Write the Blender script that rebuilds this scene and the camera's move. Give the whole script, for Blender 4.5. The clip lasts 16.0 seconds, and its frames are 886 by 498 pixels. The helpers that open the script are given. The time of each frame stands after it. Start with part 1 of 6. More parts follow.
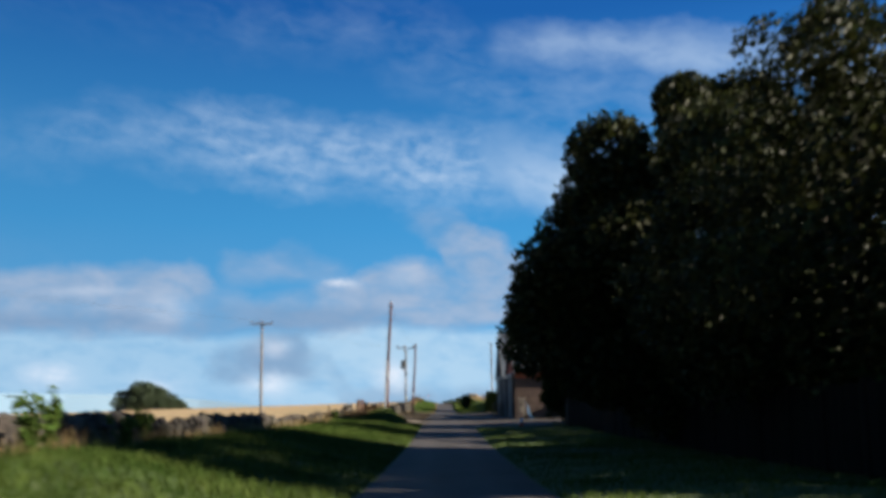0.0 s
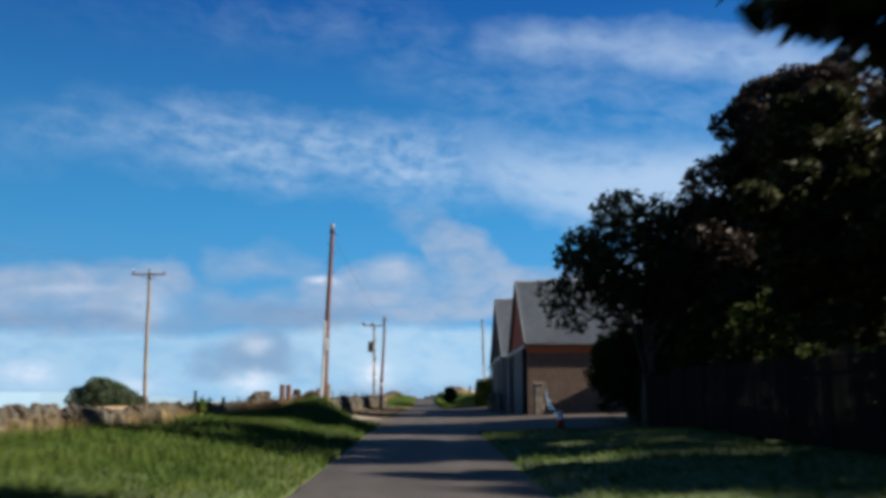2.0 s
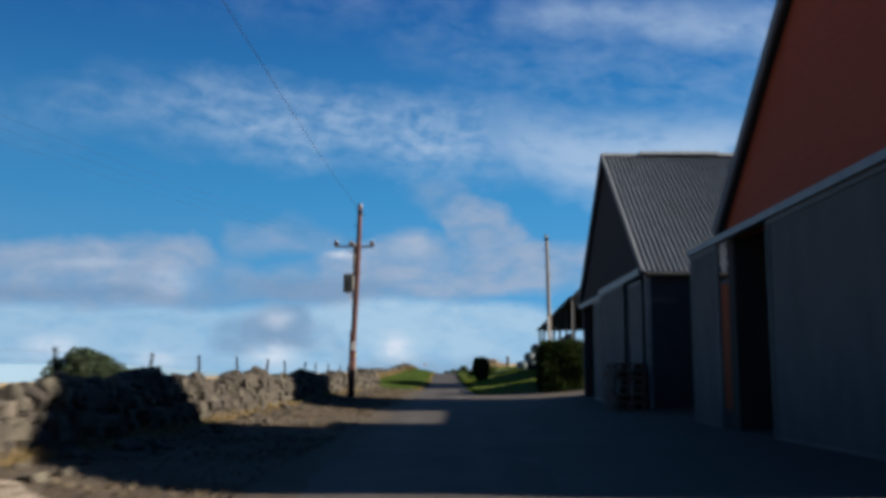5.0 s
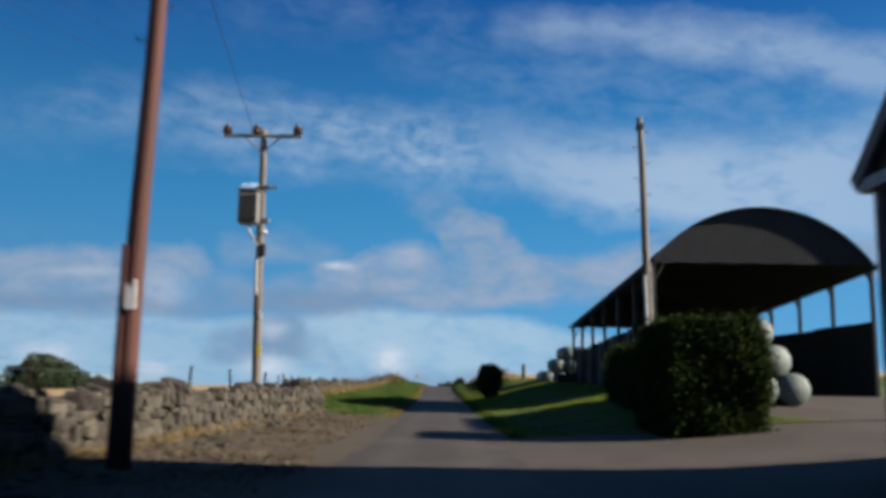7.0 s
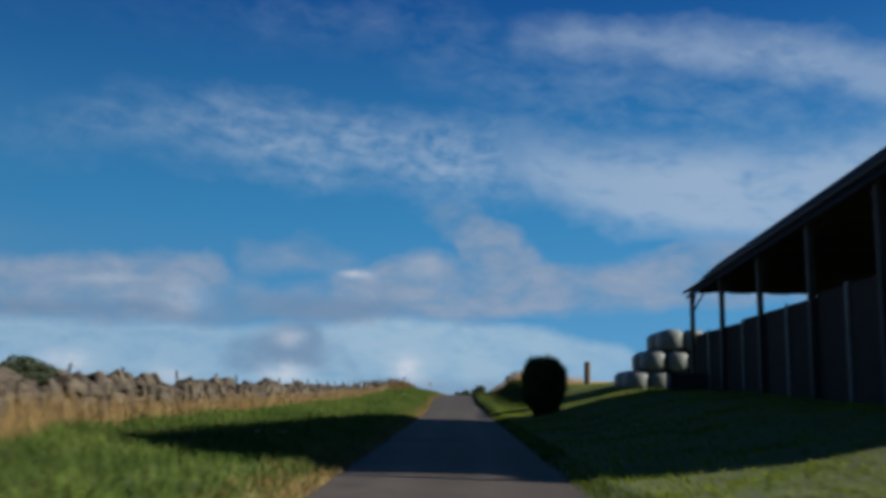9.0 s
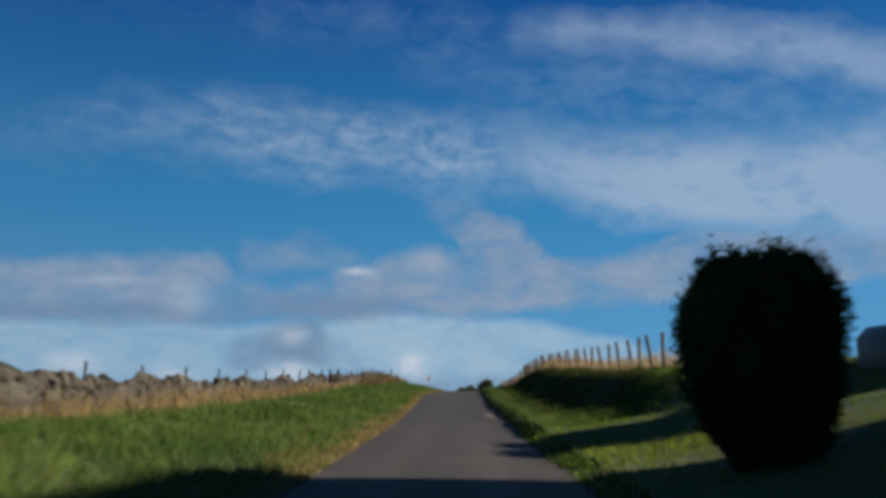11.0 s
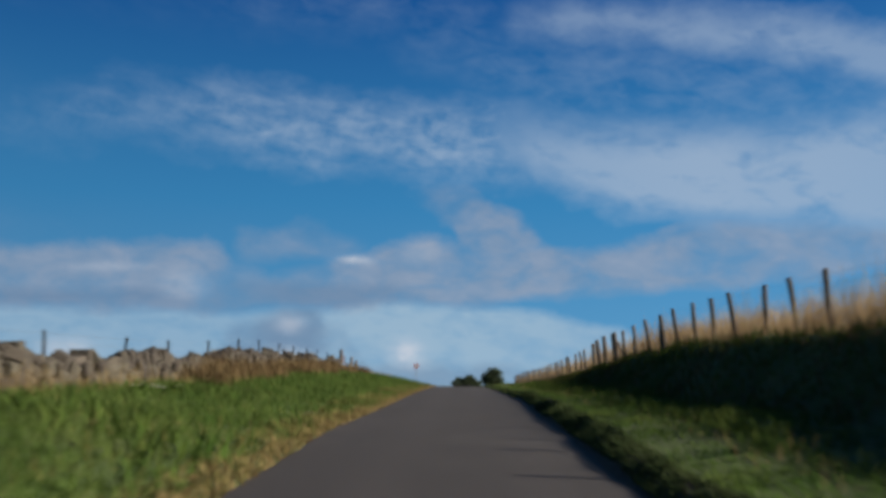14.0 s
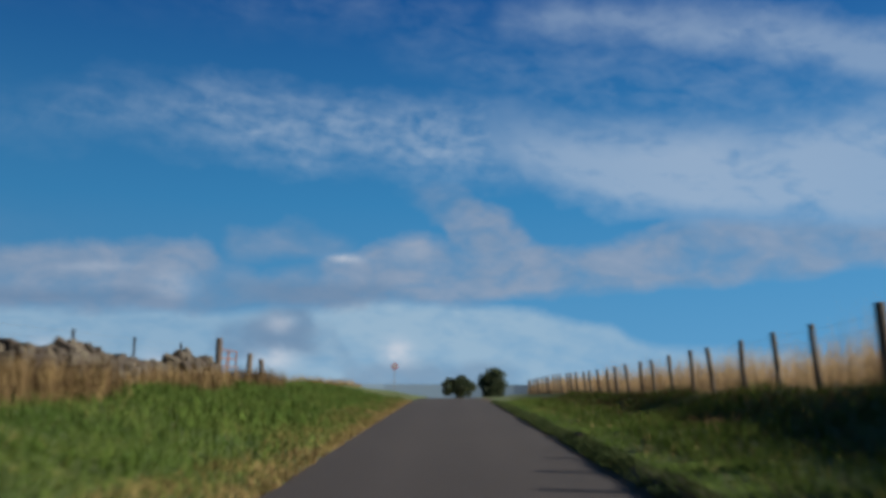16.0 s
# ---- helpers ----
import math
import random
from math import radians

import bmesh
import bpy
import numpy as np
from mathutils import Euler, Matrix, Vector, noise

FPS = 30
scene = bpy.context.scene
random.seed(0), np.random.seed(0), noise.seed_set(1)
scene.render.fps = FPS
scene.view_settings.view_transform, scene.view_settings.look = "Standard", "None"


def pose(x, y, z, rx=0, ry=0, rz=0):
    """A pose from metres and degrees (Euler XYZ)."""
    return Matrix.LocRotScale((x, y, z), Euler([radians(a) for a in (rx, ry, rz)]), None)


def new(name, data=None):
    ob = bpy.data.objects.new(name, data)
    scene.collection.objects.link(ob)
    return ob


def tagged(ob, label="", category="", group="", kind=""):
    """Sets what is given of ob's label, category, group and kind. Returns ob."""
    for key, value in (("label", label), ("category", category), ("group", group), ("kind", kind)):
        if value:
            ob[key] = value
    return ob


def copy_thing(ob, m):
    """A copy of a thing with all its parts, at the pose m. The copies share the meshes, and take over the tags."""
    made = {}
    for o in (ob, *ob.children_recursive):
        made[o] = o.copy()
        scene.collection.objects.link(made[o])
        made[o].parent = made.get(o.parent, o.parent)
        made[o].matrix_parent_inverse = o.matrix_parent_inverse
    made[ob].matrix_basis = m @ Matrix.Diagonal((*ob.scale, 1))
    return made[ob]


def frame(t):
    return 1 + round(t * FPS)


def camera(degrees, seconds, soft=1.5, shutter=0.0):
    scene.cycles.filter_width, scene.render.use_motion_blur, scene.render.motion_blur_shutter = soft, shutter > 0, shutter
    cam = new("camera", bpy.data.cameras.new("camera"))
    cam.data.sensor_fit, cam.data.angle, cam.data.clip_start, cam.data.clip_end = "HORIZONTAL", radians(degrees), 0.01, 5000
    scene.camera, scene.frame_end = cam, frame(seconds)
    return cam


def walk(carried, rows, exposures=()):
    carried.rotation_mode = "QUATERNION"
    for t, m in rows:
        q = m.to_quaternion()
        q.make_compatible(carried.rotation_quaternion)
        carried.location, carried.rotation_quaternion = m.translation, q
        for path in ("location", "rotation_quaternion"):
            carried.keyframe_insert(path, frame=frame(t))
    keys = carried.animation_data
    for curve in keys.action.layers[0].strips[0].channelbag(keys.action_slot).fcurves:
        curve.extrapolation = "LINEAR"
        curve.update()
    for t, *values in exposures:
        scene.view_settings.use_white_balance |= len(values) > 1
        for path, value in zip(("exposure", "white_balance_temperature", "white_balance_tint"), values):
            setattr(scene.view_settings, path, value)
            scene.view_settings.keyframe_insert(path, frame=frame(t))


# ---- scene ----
# The lens and the drive along the lane: seconds, x, y, z, pitch, roll, yaw.
cam = camera(52.2, 16.0, soft=4.2, shutter=0.4)
PATH = [
    (0, -0.192, -0.000, 1.350, 9.758, -0.169, 0.095),
    (0.5, -0.111, 7.102, 1.175, 7.822, -0.527, -1.092),
    (1, -0.021, 14.542, 0.998, 8.461, -0.407, -0.133),
    (1.5, 0.077, 22.225, 0.857, 9.500, 0.208, -1.730),
    (2, 0.174, 30.307, 0.820, 9.569, 0.080, -1.024),
    (2.5, 0.221, 38.306, 0.800, 10.554, -0.254, -0.431),
    (3, 0.243, 46.594, 0.805, 9.083, -0.656, -0.320),
    (3.5, 0.242, 54.468, 0.911, 8.112, -0.274, -0.292),
    (4, 0.212, 63.057, 1.073, 8.299, -0.124, 0.137),
    (4.2, 0.197, 66.436, 1.114, 7.977, -0.021, 0.271),
    (6.3, 0.085, 98.832, 1.166, 7.974, -0.558, 0.155),
    (6.5, 0.079, 101.983, 1.204, 8.066, -0.356, 0.032),
    (7, 0.106, 110.069, 1.289, 8.747, -0.803, -0.143),
    (7.5, 0.093, 117.780, 1.276, 8.059, -0.290, -0.024),
    (8, 0.057, 125.958, 1.323, 7.679, -1.014, 0.159),
    (8.5, 0.073, 133.966, 1.341, 9.583, -1.136, -0.077),
    (9, 0.111, 142.098, 1.325, 9.293, -1.231, 0.922),
    (9.5, 0.188, 149.920, 1.330, 9.508, -1.577, 0.756),
    (9.7, 0.223, 153.025, 1.341, 9.297, -1.267, 1.237),
    (11.8, 0.357, 185.982, 1.592, 8.751, 0.040, 0.967),
    (12, 0.320, 189.135, 1.629, 8.187, -0.246, 1.126),
    (12.5, 0.240, 197.048, 1.707, 8.113, -0.281, 1.286),
    (13, 0.139, 205.028, 1.781, 8.086, 0.171, 1.434),
    (13.5, 0.038, 212.998, 1.909, 8.770, 0.038, 1.153),
    (14, -0.049, 220.906, 2.118, 8.318, -0.591, 0.961),
    (14.5, -0.004, 228.467, 2.364, 7.497, -0.292, 1.259),
    (15, -0.009, 236.228, 2.557, 7.756, 0.309, 0.318),
    (15.5, -0.021, 244.072, 2.685, 8.037, 0.771, 0.081),
    (16, -0.054, 251.926, 2.800, 8.232, -0.294, 0.374),
]
walk(cam, [(t, pose(x, y, z, 90 + p, r, w)) for t, x, y, z, p, r, w in PATH],
     exposures=[(0.0, 1.76), (1.0, 1.82), (2.0, 1.78), (3.0, 1.58), (4.2, 1.55), (6.3, 1.62), (7.0, 1.48), (8.0, 1.52), (8.5, 1.44), (9.0, 1.27), (12.0, 1.22), (16.0, 1.22)])

# ---- world and sun ----
SUN_EL, SUN_AZ = radians(25.5), radians(7.5)   # the sun stands to the right of the lane, a little behind
sun_dir = Vector((math.cos(SUN_EL) * math.cos(SUN_AZ), -math.cos(SUN_EL) * math.sin(SUN_AZ), math.sin(SUN_EL)))
sun = new("sun", bpy.data.lights.new("sun", "SUN"))
sun.data.energy, sun.data.angle, sun.data.color = 5.0, radians(1.2), (1.0, 0.90, 0.76)
sun.rotation_euler = sun_dir.to_track_quat("Z", "Y").to_euler()


def add(nt, kind, **inputs):
    """A node with its inputs set by name or by index in the form i0, i1."""
    n = nt.nodes.new(kind)
    for k, v in inputs.items():
        s = n.inputs[int(k[1:])] if k[0] == "i" and k[1:].isdigit() else n.inputs[k]
        if isinstance(v, bpy.types.NodeSocket):
            nt.links.new(v, s)
        else:
            s.default_value = v
    return n


def mth(nt, op, a, b=0.0, c=0.0, clamp=False):
    n = add(nt, "ShaderNodeMath", i0=a, i1=b, i2=c)
    n.operation, n.use_clamp = op, clamp
    return n.outputs[0]


def mixc(nt, f, a, b):
    n = nt.nodes.new("ShaderNodeMix")
    n.data_type = "RGBA"
    for s, v in ((n.inputs[0], f), (n.inputs[6], a), (n.inputs[7], b)):
        if isinstance(v, bpy.types.NodeSocket):
            nt.links.new(v, s)
        else:
            s.default_value = v
    return n.outputs[2]


# Bodies of cloud: bearing to the right of the lane, upper edge, lower edge (degrees), density.
STREAK = [(-29.6, 14.8, 13.2, 0.1), (-26.1, 15.8, 13.7, 0.18), (-21.8, 17.6, 14.3, 0.28), (-17.5, 17.5, 14.5, 0.42), (-13.3, 17.8, 14.2, 0.75), (-9.3, 17.5, 13.1, 0.72), (-5.0, 17.4, 13.8, 0.75), (-2.0, 16.9, 13.0, 0.85), (2.0, 16.9, 12.7, 0.8), (5.0, 16.5, 12.3, 0.4)]
SHEET = [(-1.0, 16.4, 14.0, 0), (3.1, 16.5, 13.4, 0.5), (5.3, 16.1, 12.6, 0.72), (8.6, 15.5, 11.5, 0.85), (11.0, 15.4, 10.7, 0.9), (15.5, 15.2, 10.0, 0.95), (20.4, 14.7, 9.7, 0.9), (25.6, 15.6, 9.0, 0.85), (32.0, 15.2, 8.0, 0.5)]
UPPER = [(1.6, 23.1, 21.7, 0), (4.3, 23.2, 21.7, 0.35), (6.9, 23.2, 21.6, 0.6), (12.3, 22.6, 21.2, 0.65), (17.5, 22.1,
    19.9, 0.65), (22.4, 21.2, 18.5, 0.65), (25.9, 19.9, 17.0, 0.65), (32.3, 17.8, 14.6, 0.4)]
MOTTLE = [(-18.9, 24.4, 21.9, 0.055), (-12.5, 24.5, 21.9, 0.17), (-6.2, 24.9, 21.6, 0.19), (-0.6, 24.7, 19.7, 0.19),
    (3.1, 21.7, 16.5, 0.22), (10.4, 21.4, 15.3, 0.3), (17.4, 20.2, 14.9, 0.3), (25.8, 17.9, 14.2, 0.28), (32.1, 16.0,
    12.2, 0.17)]
BANK = [(-32.8, 7.1, 3.6, 0.6), (-27.3, 7.4, 3.9, 0.8), (-22.8, 7.7, 4.1, 0.8), (-18.0, 8.3, 4.2, 0.85), (-15.6, 8.1,
    4.1, 0.75), (-14.2, 7.0, 4.3, 0.4), (-11.8, 6.3, 4.4, 0.5), (-9.0, 6.8, 4.5, 0.75), (-6.9, 7.7, 4.5, 0.8), (-4.1,
    8.7, 4.7, 0.9), (-1.9, 8.9, 4.8, 0.9), (-0.5, 8.4, 4.9, 0.8), (1.3, 8.0, 5.0, 0.8), (3.1, 8.4, 5.2, 0.9), (8.5,
    8.3, 5.5, 0.85), (11.9, 8.8, 5.7, 0.85), (14.3, 9.4, 5.8, 0.85), (18.6, 9.4, 6.0, 0.8), (25.3, 9.0, 6.5, 0.8),
    (31.7, 8.9, 6.5, 0.5)]
COLUMN = [(-2.9, 12.3, 11.5, 0), (-0.9, 12.1, 9.8, 0.5), (0.6, 11.9, 8.0, 0.75), (2.4, 10.9, 6.9, 0.85), (4.2, 9.8,
    6.9, 0.8), (5.8, 8.7, 6.9, 0)]
PUFFS = [(-15.0, 8.3, 6.9, 0), (-13.3, 8.9, 7.3, 0.4), (-9.8, 9.9, 7.6, 0.55), (-7.7, 8.9, 7.5, 0.4), (-5.5, 8.6, 7.2,
    0)]
BELT = [(-32.4, 3.8, -2.2, 0.8), (-19.3, 4.1, -2.3, 0.8), (-14.4, 4.0, -2.3, 0.75), (-8.9, 4.3, -2.3, 0.9), (-5.7,
    4.8, -2.3, 1), (-0.4, 4.7, -2.3, 1), (4.9, 4.4, -2.2, 0.95), (9.4, 3.2, -2.1, 0.8), (13.5, 2.0, -2.0, 0.7), (22.9,
    1.4, -1.8, 0.6)]
RAGS = [(-15.1, 3.1, 1.7, 0), (-13.7, 3.3, 1.4, 0.6), (-11.0, 4.1, 1.5, 0.85), (-9.5, 4.4, 1.7, 0.8), (-7.5, 3.4, 1.2,
    0.2), (-5.3, 0.8, -0.9, 0.5), (-2.5, 1.0, -1.1, 0.55), (2.4, 0.9, -1.0, 0.5), (5.2, 0.6, -0.8, 0)]
LINES = [(-28.9, 4.9, 4.1, 0.3), (-25.4, 5.0, 4.3, 0.7), (-19.5, 5.2, 4.6, 0.7), (-16.2, 5.0, 4.3, 0.6), (-13.9, 5.9,
    4.5, 0.3), (-10.4, 6.0, 4.6, 0.6), (-4.7, 6.0, 4.9, 0.55), (-1.9, 5.8, 4.9, 0)]


def make_world():
    w = bpy.data.worlds.new("sky")
    scene.world = w
    w.use_nodes = True
    nt = w.node_tree
    nt.nodes.clear()
    sky = nt.nodes.new("ShaderNodeTexSky")
    sky.sky_type, sky.sun_disc = "NISHITA", False
    sky.sun_elevation, sky.sun_rotation = SUN_EL, math.pi / 2 + SUN_AZ
    sky.air_density, sky.dust_density, sky.ozone_density = 1.3, 0.6, 3.0
    tc = nt.nodes.new("ShaderNodeTexCoord")
    sep = add(nt, "ShaderNodeSeparateXYZ", i0=tc.outputs["Generated"])
    x, y, z = sep.outputs
    az = mth(nt, "ARCTAN2", x, y)                    # angle to the right of the lane
    el = mth(nt, "ARCSINE", z)
    v = add(nt, "ShaderNodeCombineXYZ", X=az, Y=el).outputs[0]

    def noise_at(sx, sy, detail=6.0, rough=0.58, off=0.0, dist=0.0, turn=0.0):
        m = add(nt, "ShaderNodeMapping", Vector=v)
        m.inputs["Rotation"].default_value = (0, 0, radians(turn))
        if turn:
            m = add(nt, "ShaderNodeMapping", Vector=m.outputs[0])
        m.inputs["Scale"].default_value = (sx, sy, 1)
        m.inputs["Location"].default_value = (off, off * 0.7, 0)
        n = add(nt, "ShaderNodeTexNoise", Vector=m.outputs[0], Scale=1.0, Detail=detail, Roughness=rough, Distortion=dist)
        return n.outputs[0]

    wob = mth(nt, "MULTIPLY_ADD", noise_at(13, 20, 6, 0.6, 3.3), radians(3.2), radians(-1.6))
    wob2 = mth(nt, "MULTIPLY_ADD", noise_at(11, 16, 6, 0.6, 11.9), radians(5.0), radians(-2.5))
    lo_az, hi_az, top = radians(-40), radians(40), radians(30)

    def body(stops, soft, k=1.0, foot=None):
        """The cover of one cloud body: a ramp over the bearing gives its edges and density; the edges are ragged by k."""
        cr = nt.nodes.new("ShaderNodeValToRGB")
        cr.color_ramp.interpolation = "EASE"
        el_ = cr.color_ramp.elements
        for i, (a, up, dn, dens) in enumerate(stops):
            p = (radians(a) - lo_az) / (hi_az - lo_az)
            e = el_[i] if i < 2 else el_.new(p)
            e.position = p
        for e, (a, up, dn, dens) in zip(sorted(el_, key=lambda q: q.position), stops):
            e.color = ((up + 5) / 30, (dn + 5) / 30, dens, 1)
        azw = mth(nt, "MULTIPLY_ADD", wob2, k, az)
        elw = mth(nt, "MULTIPLY_ADD", wob, k, mth(nt, "ADD", el, radians(5)))
        nt.links.new(mth(nt, "DIVIDE", mth(nt, "SUBTRACT", azw, lo_az), hi_az - lo_az, clamp=True), cr.inputs[0])
        up, dn, dens = add(nt, "ShaderNodeSeparateColor", i0=cr.outputs[0]).outputs
        s = radians(soft)
        f = radians(foot or soft)
        a = mth(nt, "MULTIPLY_ADD", mth(nt, "SUBTRACT", mth(nt, "MULTIPLY", up, top), elw), 1 / s, 0.5, clamp=True)
        b = mth(nt, "MULTIPLY_ADD", mth(nt, "SUBTRACT", elw, mth(nt, "MULTIPLY", dn, top)), 1 / f, 0.5, clamp=True)
        a = mth(nt, "SMOOTH_MIN", a, b, 0.3)
        return mth(nt, "MULTIPLY", a, dens)

    def band(az0, el0, la, le, slope, k=1.0):
        """A soft lump of cloud about (az0, el0), degrees."""
        da = mth(nt, "SUBTRACT", mth(nt, "MULTIPLY_ADD", wob2, k, az), radians(az0))
        de = mth(nt, "SUBTRACT", mth(nt, "MULTIPLY_ADD", wob, k, el), mth(nt, "MULTIPLY_ADD", da, slope, radians(el0)))
        q = mth(nt, "ADD", mth(nt, "POWER", mth(nt, "ABSOLUTE", mth(nt, "DIVIDE", da, radians(la))), 2.0),
                mth(nt, "POWER", mth(nt, "ABSOLUTE", mth(nt, "DIVIDE", de, radians(le))), 2.0))
        return mth(nt, "EXPONENT", mth(nt, "MULTIPLY", q, -1.0))

    def group(bands, k=1.0):
        m = None
        for b in bands:
            g = band(*b[:5], k)
            if len(b) > 5:
                g = mth(nt, "MULTIPLY", g, b[5])
            m = g if m is None else mth(nt, "MAXIMUM", m, g)
        return m

    def most(*ms):
        m = ms[0]
        for q in ms[1:]:
            m = mth(nt, "MAXIMUM", m, q)
        return m

    fine = noise_at(26, 60, 8, 0.62, 1.1, 0.4, 6)       # combed along the streaks
    ripple = noise_at(70, 34, 6, 0.6, 2.6, 0.6, 25)     # small ripples across them
    broad = noise_at(8, 24, 5, 0.55, 7.7, 0.4, 6)
    puff = noise_at(16, 28, 7, 0.58, 4.2, 0.4)
    # high white streaks; the left one rippled, the others combed out
    out_w = group(((52, 18, 18, 4, 0.1, 0.7), (-48, 17, 12, 2.5, -0.1, 0.5), (85, 24, 30, 3, 0.1, 0.5), (-95, 24, 35, 3, 0.1, 0.4), (150, 20, 40, 3, 0.1, 0.4)))
    left = mth(nt, "MULTIPLY", body(STREAK, 2.6), mth(nt, "MULTIPLY_ADD", mth(nt, "ADD", mth(nt, "MULTIPLY", ripple, 0.4), mth(nt, "MULTIPLY", fine, 1.6)), 1.35, -0.82, clamp=True))
    combed = mth(nt, "MULTIPLY_ADD", mth(nt, "ADD", fine, broad), 1.7, -0.85, clamp=True)
    right = mth(nt, "MULTIPLY", most(body(SHEET, 3.2, 0.9, 2.2), body(UPPER, 2.0, 0.9), out_w), mth(nt, "MULTIPLY_ADD", combed, 1.0, 0.16, clamp=True))
    mottle = mth(nt, "MULTIPLY", body(MOTTLE, 3.0), mth(nt, "MULTIPLY_ADD", mth(nt, "ADD", fine, puff), 1.8, -1.45, clamp=True))
    high = most(left, right, mottle)
    # mauve-grey cumulus banks
    out_g = group(((-46, 7, 12, 2, 0.03), (52, 9, 16, 2.5, 0), (110, 8, 40, 2.5, 0), (-100, 8, 40, 2.5, 0), (180, 8, 40, 2.5, 0), (-178, 8, 30, 2.5, 0)))
    cover = most(body(BANK, 0.9, 0.7, 0.8), body(COLUMN, 1.0, 0.7), body(PUFFS, 1.0, 0.7), out_g)
    bank = mth(nt, "MULTIPLY", cover, mth(nt, "MULTIPLY_ADD", puff, 2.2, -0.22, clamp=True))
    belt = mth(nt, "MULTIPLY", body(BELT, 0.7, 0.4, 1.0), mth(nt, "MULTIPLY_ADD", mth(nt, "ADD", fine, puff), 1.1, -0.18, clamp=True))
    rag = mth(nt, "MULTIPLY", most(body(RAGS, 0.8, 0.6), body(LINES, 0.7, 0.4)), mth(nt, "MULTIPLY_ADD", puff, 2.6, -0.3, clamp=True))
    cum = group(((-3.25, 1.6, 0.9, 0.75, 0), (-10.7, 3.4, 0.9, 0.55, 0, 0.5), (-10.9, 1.2, 1.2, 0.7, 0, 0.8), (-6.6, 7.5, 0.9, 0.25, 0.0, 0.7), (-2.3, 8.1, 1.2, 0.7, 0, 0.2),
                 (-17.0, 5.7, 1.4, 1.0, 0, 0.30), (-21.5, 6.5, 2.2, 0.25, 0.05, 0.25), (-23.5, 1.6, 1.3, 0.7, 0, 0.7), (-17.5, 1.0, 1.4, 0.6, 0, 0.5), (40, 2, 5, 1, 0)), 0.25)
    cum = mth(nt, "MULTIPLY", cum, mth(nt, "MULTIPLY_ADD", noise_at(34, 50, 6, 0.58, 8.4, 0.3), 3.0, -0.6, clamp=True), clamp=True)
    blue = add(nt, "ShaderNodeHueSaturation", Color=sky.outputs[0], Saturation=1.30, Value=0.40).outputs[0]
    # the air is deeper blue aloft and paler near the ground
    up = mth(nt, "DIVIDE", mth(nt, "SUBTRACT", el, radians(11.0)), radians(13.5), clamp=True)
    lo = mth(nt, "DIVIDE", el, radians(11.0), clamp=True)
    base = mixc(nt, lo, (0.85, 2.75, 4.9, 1), (0.32, 1.90, 4.05, 1))
    base = mixc(nt, up, base, (0.065, 0.68, 2.45, 1))
    base = mixc(nt, mth(nt, "DIVIDE", mth(nt, "SUBTRACT", el, radians(26.0)), radians(24.0), clamp=True), base, (0.14, 0.52, 1.35, 1))
    base = mixc(nt, 0.05, base, blue)
    # the air darkens away from the sun
    away = mth(nt, "MULTIPLY_ADD", mth(nt, "SINE", az), 0.25, 1.0)
    base = add(nt, "ShaderNodeHueSaturation", Color=base, Value=away).outputs[0]
    c = mixc(nt, mth(nt, "MULTIPLY", high, 0.85), base, (3.1, 4.0, 5.2, 1))
    c = mixc(nt, mth(nt, "MULTIPLY", belt, 0.86), c, (3.0, 4.2, 5.25, 1))
    tone = mixc(nt, mth(nt, "MULTIPLY_ADD", mth(nt, "ADD", fine, puff), 1.3, -0.8, clamp=True), (1.65, 2.35, 3.4, 1), (3.1, 3.35, 4.05, 1))
    c = mixc(nt, mth(nt, "MULTIPLY", bank, 0.85), c, tone)
    c = mixc(nt, mth(nt, "MULTIPLY", rag, 1.0, clamp=True), c, (1.15, 1.95, 3.15, 1))
    c = mixc(nt, mth(nt, "MULTIPLY", cum, 0.85), c, (5.2, 5.5, 6.1, 1))
    bg = add(nt, "ShaderNodeBackground", Color=c, Strength=0.05)
    out = nt.nodes.new("ShaderNodeOutputWorld")
    nt.links.new(bg.outputs[0], out.inputs[0])


make_world()

# ---- materials ----


